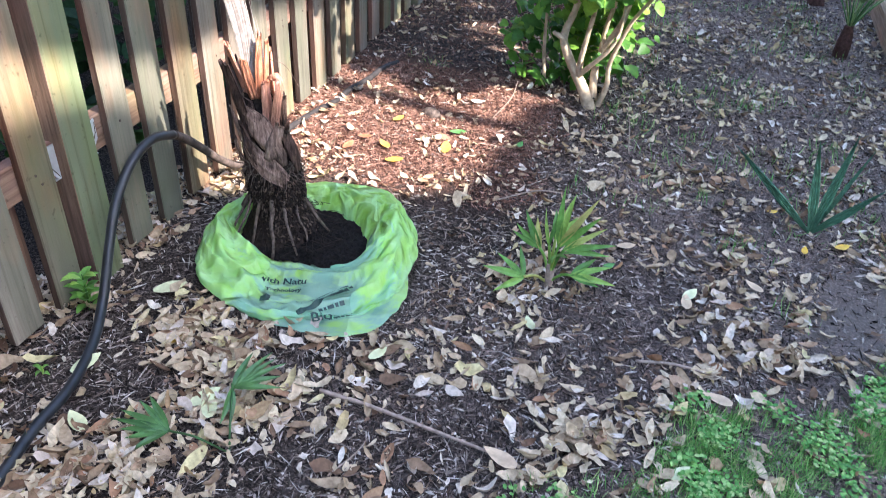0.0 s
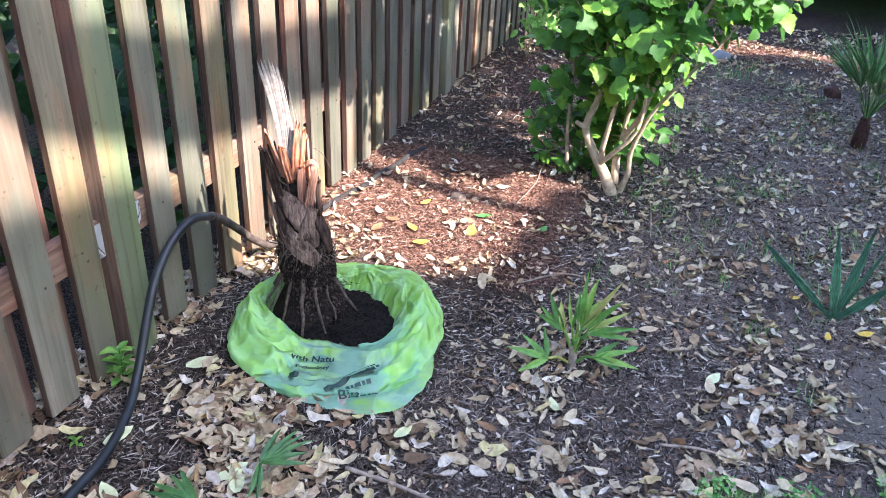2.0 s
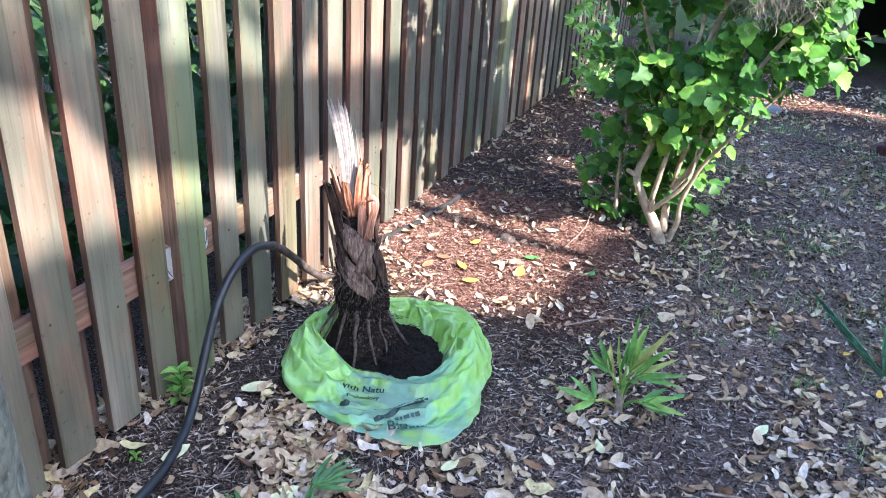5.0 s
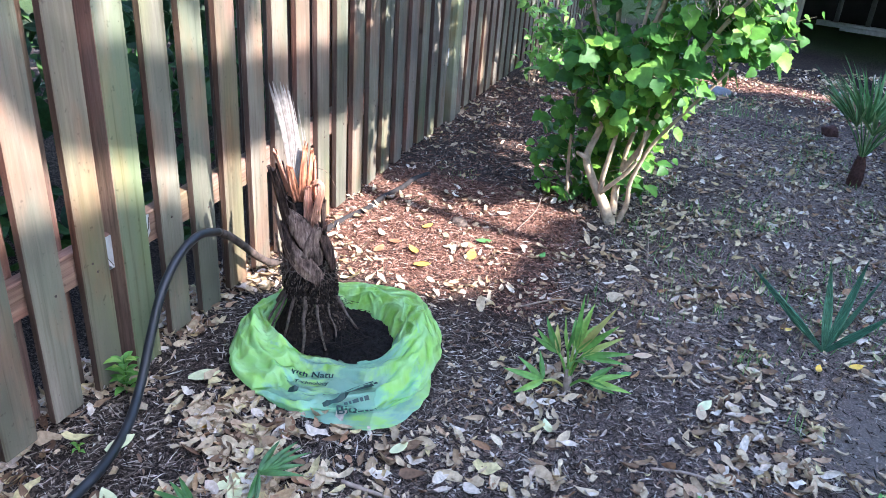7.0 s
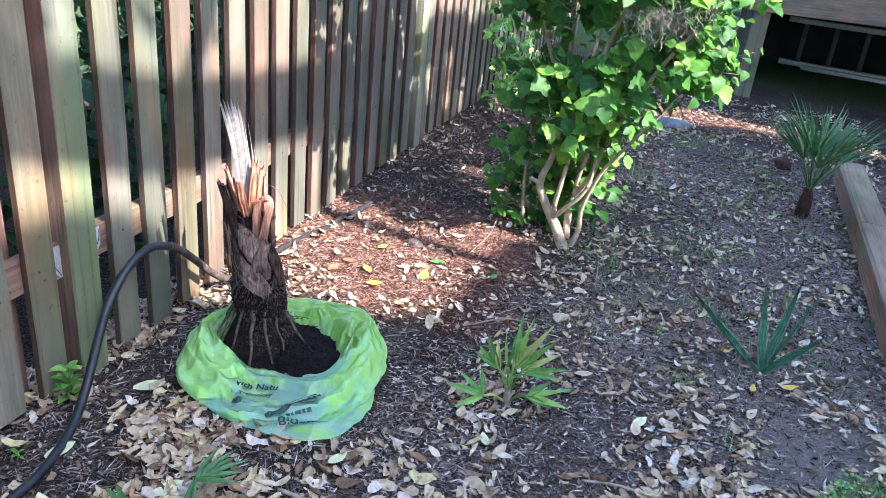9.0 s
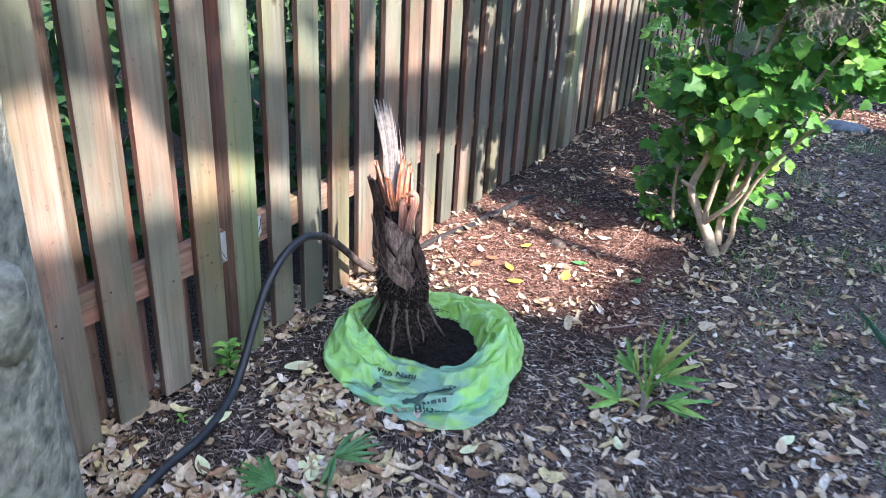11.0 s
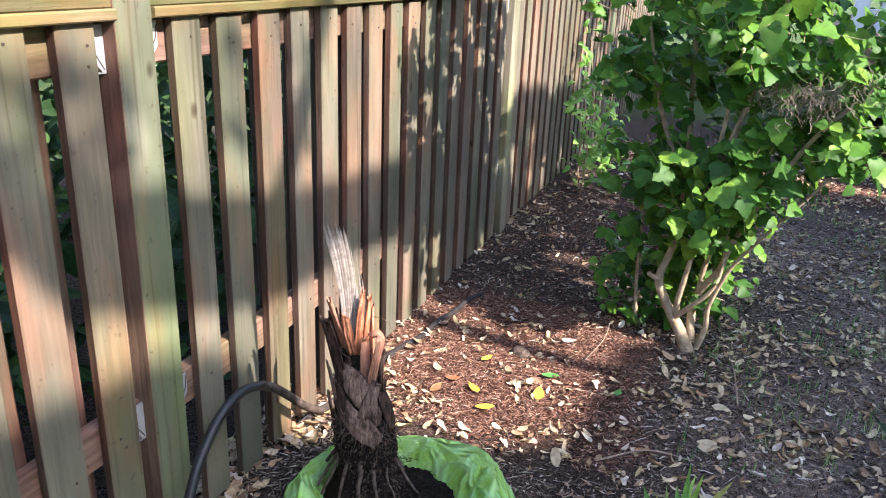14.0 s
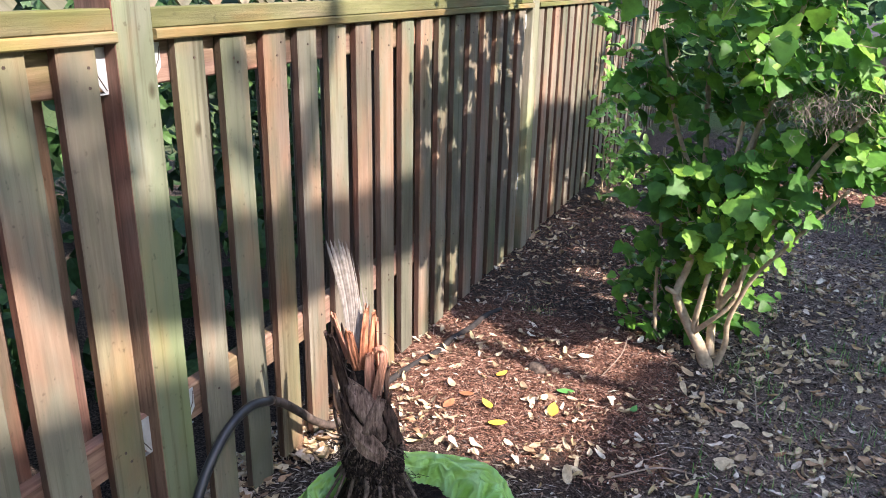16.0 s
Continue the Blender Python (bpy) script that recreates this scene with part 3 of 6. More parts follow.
        if a < 5:
            low, high, step = TOP + 0.062, 1.56, 0.098
            h = high - low
            for layer, s in ((0, 1), (1, -1)):
                strip = mesh_of("lattice_strip", *board(0.006, 0.034, h * 1.4142, 0.001), PICKET)
                y = gap[0]
                while y < gap[1] - 0.02:
                    y1 = y + s * h
                    if gap[0] - 0.01 < y1 < gap[1] + 0.01:
                        put("lattice_strip", strip, fence, Matrix.Translation((-0.008 - 0.0065 * layer, y, low)) @ Matrix.Rotation(radians(-45 * s), 4, "X"))
                    y += step
    for y in POSTS:
        post = put("post", board_mesh("post", 0.094, 0.096, 1.66, POST_WOOD, 0.004), fence, Matrix.Translation((-0.037, y, 0)))
        if abs(y) < 1:
            # this post's bare reddish flank
            put("post_side", board_mesh("post_side", 0.09, 0.003, 1.65, POST_SIDE, 0.0008), post, Matrix.Translation((0, -0.0497, 0)), "reddish brown bare side of the post")


build_fence()


# ---- palm stump in its bag ----
def strap(path, widths, thick, axis_x, cup=0.25, seed=0, fray=0.012, steps=5, turn=0.0):
    """A torn leaf base: a strip along a path, cupped round the trunk, thinner at its edges, with a ragged far end."""
    pts = smooth_path(path, steps)
    n = len(pts) - 1
    ws = np.interp(np.linspace(0, len(widths) - 1, n + 1), range(len(widths)), widths)
    m = 14
    v, f = [], []
    frames = []
    for i, p in enumerate(pts):
        t = (pts[min(i + 1, n)] - pts[max(i - 1, 0)]).normalized()
        out = Vector((p.x - axis_x(p.z), p.y, 0.0))
        out = out.normalized() if out.length > 1e-4 else Vector((0, -1, 0))
        out = (out - t * out.dot(t)).normalized()
        if turn:
            out = Matrix.Rotation(turn, 3, t) @ out
        frames.append((p, t, out, t.cross(out)))
    for side in (0, 1):
        for i, (p, t, out, s) in enumerate(frames):
            for k in range(m + 1):
                u = 2 * k / m - 1
                w = ws[i] * 0.5 * (1 + 0.1 * noise.noise((i * 0.5, seed, 3.0 + (u > 0))))
                ridge = 0.0028 * noise.noise((u * 5.5, i * 0.15, seed + 2.0)) + 0.0016 * noise.noise((u * 14, i * 0.2, seed + 7.0))
                depth = -cup * ws[i] * 0.5 * u * u + ridge - (thick * (1 - 0.75 * u * u) if side else 0.0)
                end = fray * (noise.noise((u * 3.1, seed * 1.7, 0.0)) + 0.6 * noise.noise((u * 9.0, seed, 4.0))) if i == n else 0.0
                v.append(p + s * (u * w) + out * depth + t * end)
    row, half = m + 1, (n + 1) * (m + 1)
    for i in range(n):
        for k in range(m):
            a = i * row + k
            f.append((a, a + 1, a + row + 1, a + row))
            f.append((half + a, half + a + row, half + a + row + 1, half + a + 1))
        for k in (0, m):
            a = i * row + k
            f.append((a, a + row, half + a + row, half + a))
    for i in (0, n):
        for k in range(m):
            a = i * row + k
            f.append((a, half + a, half + a + 1, a + 1))
    return v, f


def build_stump():
    s = thing("palm_stump", (0.33, 0.2, 0.0), "cut palm trunk with torn orange-brown leaf bases and bare roots", "palm")
    s.rotation_euler = (0, 0, radians(28))
    rng = random.Random(11)

    def axis_x(z):
        return -0.12 * (z - 0.21)

    # root ball, neck and the core of the trunk
    prof = [(0.0, 0.115), (0.03, 0.102), (0.06, 0.087), (0.1, 0.073), (0.135, 0.066), (0.17, 0.071), (0.2, 0.071), (0.225, 0.068), (0.26, 0.061), (0.32, 0.052), (0.38, 0.042), (0.44, 0.03), (0.485, 0.02), (0.5, 0.004)]
    v, f = [], []
    n = 48
    for z, r in prof:
        for k in range(n):
            a = 2 * math.pi * k / n
            rr = r * (1 + 0.1 * noise.noise((math.cos(a) * 3, math.sin(a) * 3, z * 12)) + 0.06 * noise.noise((math.cos(a) * 9, math.sin(a) * 9, z * 30)))
            v.append((axis_x(max(z, 0.15)) + rr * math.cos(a), rr * math.sin(a), z))
    for j in range(len(prof) - 1):
        for k in range(n):
            q = (k + 1) % n
            f.append((j * n + k, j * n + q, (j + 1) * n + q, (j + 1) * n + k))
    put("root_ball", mesh_of("root_ball", v, f, FIBER, True), s, None, "black fibrous root ball")

    def radius(z):
        return float(np.interp(z, [p[0] for p in prof], [p[1] for p in prof]))

    # stubby cut rootlets round the neck
    pieces = []
    for i in range(2600):
        a, z = rng.uniform(0, 2 * math.pi), rng.uniform(0.05, 0.235)
        r = radius(z) * 0.99
        base = Vector((axis_x(z) + r * math.cos(a), r * math.sin(a), z))
        out = Vector((math.cos(a), math.sin(a), 0))
        side = Vector((-math.sin(a), math.cos(a), 0))
        tip = base + out * rng.uniform(0.003, 0.009) + side * rng.gauss(0, 0.006) + Vector((0, 0, rng.uniform(-0.016, 0.003)))
        pieces.append(tube([base, (base + tip) / 2 + out * 0.003, tip], [0.0026, 0.0022, 0.0012], 4))
    tagged(put("rootlet_fuzz", tagged_mesh("rootlet_fuzz", pieces, FUZZ), s), "", "", "", "stuff")
    # stout bare roots running straight down and out into the soil
    for i, (deg, reach, rad) in enumerate(((-158, 0.13, 0.005), (-128, 0.12, 0.0055), (-98, 0.135, 0.007), (-72, 0.13, 0.0055), (-48, 0.12, 0.004), (-14, 0.15, 0.0062), (40, 0.14, 0.005), (75, 0.14, 0.006), (110, 0.15, 0.005), (150, 0.15, 0.006), (188, 0.14, 0.005))):
        a = radians(deg)
        pts = []
        for t in (0.0, 0.25, 0.5, 0.75, 1.0):
            r = 0.064 + (reach - 0.064) * t ** 1.25
            aa = a + rng.uniform(-0.05, 0.05)
            pts.append((r * math.cos(aa), r * math.sin(aa), 0.15 * (1 - t) ** 0.9 + 0.022))
        path = smooth_path(pts, 5)
        put("root", mesh_of("root", *tube(path, [rad * (1 - 0.5 * k / len(path)) for k in range(len(path))], 8, 0.3, i), ROOT, True), s)
    for i in range(46):
        a = rng.uniform(-2.8, 1.4)
        z0 = rng.uniform(0.02, 0.11)
        pts = [(radius(z0) * math.cos(a), radius(z0) * math.sin(a), z0)]
        far = rng.uniform(0.05, 0.12)
        for t in (0.35, 0.7, 1.0):
            aa = a + rng.uniform(-0.35, 0.35)
            r = radius(z0) + far * t
            pts.append((r * math.cos(aa), r * math.sin(aa), 0.045 + (z0 - 0.045) * (1 - t) ** 2 * (z0 > 0.05) + rng.uniform(0, 0.012)))
        put("fine_root", mesh_of("fine_root", *tube(smooth_path(pts, 4), rng.uniform(0.0006, 0.001), 4), FUZZ), s)

    # upright scales of old leaf bases that wrap the neck
    k = 0
    for level, (z0, ln, r, cnt, w) in enumerate(((0.2, 0.1, 0.07, 9, 0.052), (0.25, 0.115, 0.061, 7, 0.052), (0.31, 0.12, 0.052, 6, 0.05))):
        for i in range(cnt):
            a = 2 * math.pi * (i + 0.4 * level) / cnt + rng.uniform(-0.15, 0.15)
            lean = rng.uniform(-0.4, 0.4)
            path = []
            for t in (0.0, 0.33, 0.66, 1.0):
                z = z0 + ln * t + rng.uniform(-0.01, 0.01)
                rr = r - 0.1 * (z - z0) + 0.006 * t
                path.append((axis_x(z) + rr * math.cos(a + lean * t), rr * math.sin(a + lean * t), z))
            k += 1
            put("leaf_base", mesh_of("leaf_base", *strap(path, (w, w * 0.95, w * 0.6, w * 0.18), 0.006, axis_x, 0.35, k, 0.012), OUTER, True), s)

    # the big torn pieces
    torn = [
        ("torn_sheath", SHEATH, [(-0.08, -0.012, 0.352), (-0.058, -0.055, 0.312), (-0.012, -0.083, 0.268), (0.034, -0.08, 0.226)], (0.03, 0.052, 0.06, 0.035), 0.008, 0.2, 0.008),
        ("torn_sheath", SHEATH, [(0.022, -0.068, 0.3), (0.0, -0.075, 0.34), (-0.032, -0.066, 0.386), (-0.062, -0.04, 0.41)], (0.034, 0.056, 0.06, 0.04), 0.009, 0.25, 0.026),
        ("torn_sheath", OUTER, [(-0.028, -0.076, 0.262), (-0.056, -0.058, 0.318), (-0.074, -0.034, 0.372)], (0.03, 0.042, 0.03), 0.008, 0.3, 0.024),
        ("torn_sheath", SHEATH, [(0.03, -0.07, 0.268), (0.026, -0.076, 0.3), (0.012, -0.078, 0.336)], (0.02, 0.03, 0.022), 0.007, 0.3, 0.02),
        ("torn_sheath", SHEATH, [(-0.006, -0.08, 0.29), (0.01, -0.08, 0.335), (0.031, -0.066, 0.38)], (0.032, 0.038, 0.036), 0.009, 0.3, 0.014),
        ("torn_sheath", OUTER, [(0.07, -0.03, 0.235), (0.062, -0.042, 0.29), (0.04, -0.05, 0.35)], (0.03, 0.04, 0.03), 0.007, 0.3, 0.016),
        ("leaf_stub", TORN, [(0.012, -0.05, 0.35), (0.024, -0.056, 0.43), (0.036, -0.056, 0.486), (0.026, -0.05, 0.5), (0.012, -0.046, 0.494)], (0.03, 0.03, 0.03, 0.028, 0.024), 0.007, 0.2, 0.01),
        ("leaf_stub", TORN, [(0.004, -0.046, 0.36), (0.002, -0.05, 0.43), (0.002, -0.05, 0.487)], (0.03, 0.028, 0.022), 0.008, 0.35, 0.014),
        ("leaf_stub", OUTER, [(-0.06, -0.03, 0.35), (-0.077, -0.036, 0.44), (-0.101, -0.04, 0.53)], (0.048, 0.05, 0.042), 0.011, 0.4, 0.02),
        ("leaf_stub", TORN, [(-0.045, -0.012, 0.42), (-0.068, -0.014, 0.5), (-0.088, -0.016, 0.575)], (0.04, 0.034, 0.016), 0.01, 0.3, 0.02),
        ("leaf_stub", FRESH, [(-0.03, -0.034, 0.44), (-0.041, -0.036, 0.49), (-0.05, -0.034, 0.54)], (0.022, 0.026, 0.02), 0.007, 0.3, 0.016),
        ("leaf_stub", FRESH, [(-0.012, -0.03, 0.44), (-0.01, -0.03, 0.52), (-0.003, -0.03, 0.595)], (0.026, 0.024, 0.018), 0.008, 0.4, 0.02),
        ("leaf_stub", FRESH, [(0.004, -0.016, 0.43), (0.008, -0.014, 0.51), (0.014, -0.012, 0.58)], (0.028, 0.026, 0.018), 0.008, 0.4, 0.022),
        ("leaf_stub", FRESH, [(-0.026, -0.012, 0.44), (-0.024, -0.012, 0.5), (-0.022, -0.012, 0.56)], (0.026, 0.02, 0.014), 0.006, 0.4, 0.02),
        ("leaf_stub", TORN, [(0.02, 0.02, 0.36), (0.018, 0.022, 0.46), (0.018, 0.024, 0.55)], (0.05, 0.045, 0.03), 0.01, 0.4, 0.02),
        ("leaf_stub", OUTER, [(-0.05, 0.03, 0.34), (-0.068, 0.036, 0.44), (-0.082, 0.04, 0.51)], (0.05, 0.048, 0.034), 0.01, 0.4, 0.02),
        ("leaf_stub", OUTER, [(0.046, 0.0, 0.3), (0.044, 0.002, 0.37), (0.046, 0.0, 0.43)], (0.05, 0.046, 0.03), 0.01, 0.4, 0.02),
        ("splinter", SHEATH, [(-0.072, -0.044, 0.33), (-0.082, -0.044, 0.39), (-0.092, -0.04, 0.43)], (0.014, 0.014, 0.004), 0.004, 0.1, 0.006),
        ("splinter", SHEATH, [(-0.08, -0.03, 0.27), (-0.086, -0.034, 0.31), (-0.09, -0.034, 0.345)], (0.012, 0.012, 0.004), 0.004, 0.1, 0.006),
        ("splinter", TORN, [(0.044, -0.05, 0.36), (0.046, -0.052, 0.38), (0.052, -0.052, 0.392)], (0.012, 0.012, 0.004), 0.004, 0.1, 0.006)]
    for i, (name, mat, path, widths, thick, cup, fray) in enumerate(torn):
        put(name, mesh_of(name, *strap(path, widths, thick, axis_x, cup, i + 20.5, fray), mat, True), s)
    # shaggy fibres at the neck and between the stubs
    pieces = []
    for i in range(240):
        a = rng.uniform(0, 2 * math.pi)
        z = rng.uniform(0.205, 0.27) if i < 170 else rng.uniform(0.36, 0.47)
        r = radius(z) + 0.006
        p0 = Vector((axis_x(z) + r * math.cos(a), r * math.sin(a), z))
        out = Vector((math.cos(a), math.sin(a), 0))
        p1 = p0 + Vector((rng.gauss(0, 0.014), rng.gauss(0, 0.014), rng.uniform(-0.04, 0.04)))
        pieces.append(tube([p0, (p0 + p1) / 2 + out * 0.006, p1], [0.0016, 0.0012, 0.0005], 4))
    tagged(put("fibre_skirt", tagged_mesh("fibre_skirt", pieces, ROOT), s, None, "shaggy brown fibre skirt"), "", "", "", "stuff")
    hair = smooth_path([(0.015, -0.03, 0.54), (0.05, -0.02, 0.52), (0.08, -0.01, 0.46)], 5)
    put("loose_fibre", mesh_of("loose_fibre", *tube(hair, 0.0007, 4), SHEATH), s)
    # dry pleated fan leaf sticking up and towards the fence
    tips = [(-0.1, 0.758), (-0.091, 0.76), (-0.082, 0.757), (-0.073, 0.762), (-0.064, 0.752), (-0.056, 0.756), (-0.049, 0.735), (-0.042, 0.724), (-0.037, 0.66), (-0.028, 0.7), (-0.024, 0.65), (-0.015, 0.638), (-0.008, 0.6)]
    ribs = []
    for i, (tx, tz) in enumerate(tips[:-1]):
        u = i / (len(tips) - 1)
        free = 0.9 if i < 6 else 0.5
        b0, b1 = Vector((-0.05 + 0.034 * u, -0.018, 0.45)), Vector((-0.05 + 0.034 * (u + 1 / 12), -0.018, 0.45))
        e0, e1 = Vector((tx, -0.012 + 0.012 * u, tz)), Vector((tips[i + 1][0], -0.012 + 0.012 * u, tz))
        v, f = [], []
        for j in range(15):
            t = j / 14
            bow = Vector((0.012, -0.006, 0)) * math.sin(math.pi * t)
            a, c = b0.lerp(e0, t) + bow, b1.lerp(e1, t) + bow
            mid = (a + c) / 2 + Vector((0, -0.0007, 0)) * min(1, 2.5 * t)
            k = 1.0 if t < free else max(0.06, 1 - (t - free) / (1 - free))
            v += [mid + (a - mid) * k, mid, mid + (c - mid) * k]
        for j in range(14):
            for k in range(2):
                a = j * 3 + k
                f.append((a, a + 3, a + 4, a + 1))
        ribs.append((v, f))
    put("dry_fan_leaf", tagged_mesh("dry_fan_leaf", ribs, FAN), s, None, "grey dry pleated fan leaf")


def tagged_mesh(name, pieces, mat, smooth=False):
    return mesh_of(name, *join(pieces), mat, smooth)


build_stump()

BAG_C = (0.415, 0.19)


def bag_profile(a):
    """Inner and outer radius and height of the rolled bag at the bearing a round its hole."""
    deg = math.degrees(a) % 360
    keys = [0, 25, 50, 80, 110, 150, 180, 205, 219, 235, 253, 270, 290, 305, 330, 350, 360]
    inner = [0.17, 0.155, 0.15, 0.145, 0.15, 0.18, 0.18, 0.17, 0.142, 0.105, 0.074, 0.054, 0.054, 0.07, 0.128, 0.162, 0.17]
    outer = [0.325, 0.31, 0.29, 0.26, 0.24, 0.24, 0.252, 0.276, 0.292, 0.312, 0.328, 0.334, 0.34, 0.35, 0.358, 0.34, 0.325]
    tall = [0.085, 0.1, 0.105, 0.095, 0.08, 0.08, 0.09, 0.09, 0.078, 0.052, 0.034, 0.028, 0.026, 0.028, 0.044, 0.07, 0.085]
    return (float(np.interp(deg, keys, q)) for q in (inner, outer, tall))


FOLDS = []
for deg, t0, slope, reach, width, amp in (
        (300, 0.40, 0.14, 1.5, 0.08, 0.030), (318, 0.72, -0.16, 1.2, 0.05, 0.028), (258, 0.64, 0.22, 1.0, 0.05, 0.026),
        (15, 0.5, 0.3, 0.9, 0.07, 0.018), (48, 0.72, -0.25, 0.8, 0.06, 0.014), (350, 0.28, 0.2, 0.9, 0.06, 0.012),
        (206, 0.5, 0.12, 1.0, 0.09, 0.016), (216, 0.76, -0.2, 0.8, 0.05, 0.012), (110, 0.5, 0.2, 1.2, 0.1, 0.012),
        (285, 0.86, 0.05, 1.1, 0.04, 0.016), (335, 0.56, 0.34, 0.7, 0.04, 0.02), (232, 0.3, 0.3, 0.8, 0.05, 0.024), (275, 0.2, -0.12, 0.7, 0.04, 0.014)):
    FOLDS.append((math.radians(deg), t0, slope, reach, width, amp))
crng = random.Random(29)
for i in range(50):
    FOLDS.append((crng.uniform(0, 6.283), crng.uniform(0.12, 0.92), crng.uniform(-0.5, 0.5), crng.uniform(0.25, 0.7), crng.uniform(0.008, 0.02), crng.choice((1, 1, -0.8)) * crng.uniform(0.003, 0.007)))


def creases(a, t):
    """Long folds that sweep round the roll, each steeper on its outer side."""
    z = 0.0
    for a0, t0, slope, reach, width, amp in FOLDS:
        d = (a - a0 + math.pi) % (2 * math.pi) - math.pi
        if abs(d) < reach:
            q = (t - t0 - slope * d - 0.035 * math.sin(4 * d + a0)) / width
            q = q * 2.2 if q > 0 else q * 0.8
            if abs(q) < 3:
                z += amp * (1 - (d / reach) ** 2) * math.exp(-abs(q) ** 1.15)
    return z


def bag_point(a, t, lift=0.0):
    """t runs from the inside of the hole (0) over the roll to its outer foot (1)."""
    ri, ro, h = bag_profile(a)
    wob = noise.noise((math.cos(a) * 2.2, math.sin(a) * 2.2, 1.7))
    wob2 = noise.noise((math.cos(a) * 4.5, math.sin(a) * 4.5, 6.1))
    ro *= 1 + 0.04 * wob + 0.035 * wob2 + 0.02 * noise.noise((math.cos(a) * 11, math.sin(a) * 11, 2.2))
    ri *= 1 + 0.06 * wob2
    front = max(0.0, math.cos(a - math.radians(290))) ** 0.7
    out = t / 0.86 if t < 0.86 else 1 - 0.16 * (1 - 0.8 * front) * (t - 0.86) / 0.14
    r = ri + (ro - ri) * out
    peak = 0.42 + 0.06 * front
    if t < peak:
        arch = 1 - (1 - t / peak) ** (2.6 - 0.9 * front)
    else:
        arch = 1 - ((t - peak) / (1 - peak)) ** (3.0 - 1.5 * front)
    x, y = r * math.cos(a), r * math.sin(a)
    fold = creases(a, t) + 0.009 * noise.noise((x * 8, y * 8, 0.4)) + 0.003 * noise.noise((x * 24, y * 24, 2.4)) - 0.004
    rim = min(1.0, 0.15 + 3 * t) * min(1.0, 0.05 + 5 * (1 - t))
    z = max(0.004, 0.95 * h * arch + fold * rim * (1 - 0.25 * front))
    if t >= 0.999:
        z = 0.003 + 0.01 * max(0, wob2)
    return Vector((BAG_C[0] + x, BAG_C[1] + y, z + lift))


def lay_along(me, ring):
    """Gives the film's wrinkles their run round the roll."""
    at = me.attributes.new("lay", "FLOAT_VECTOR", "POINT")
    flat = []
    for a, t in ring:
        flat += [0.27 * math.cos(a), 0.27 * math.sin(a), 0.2 * t]
    at.data.foreach_set("vector", flat)


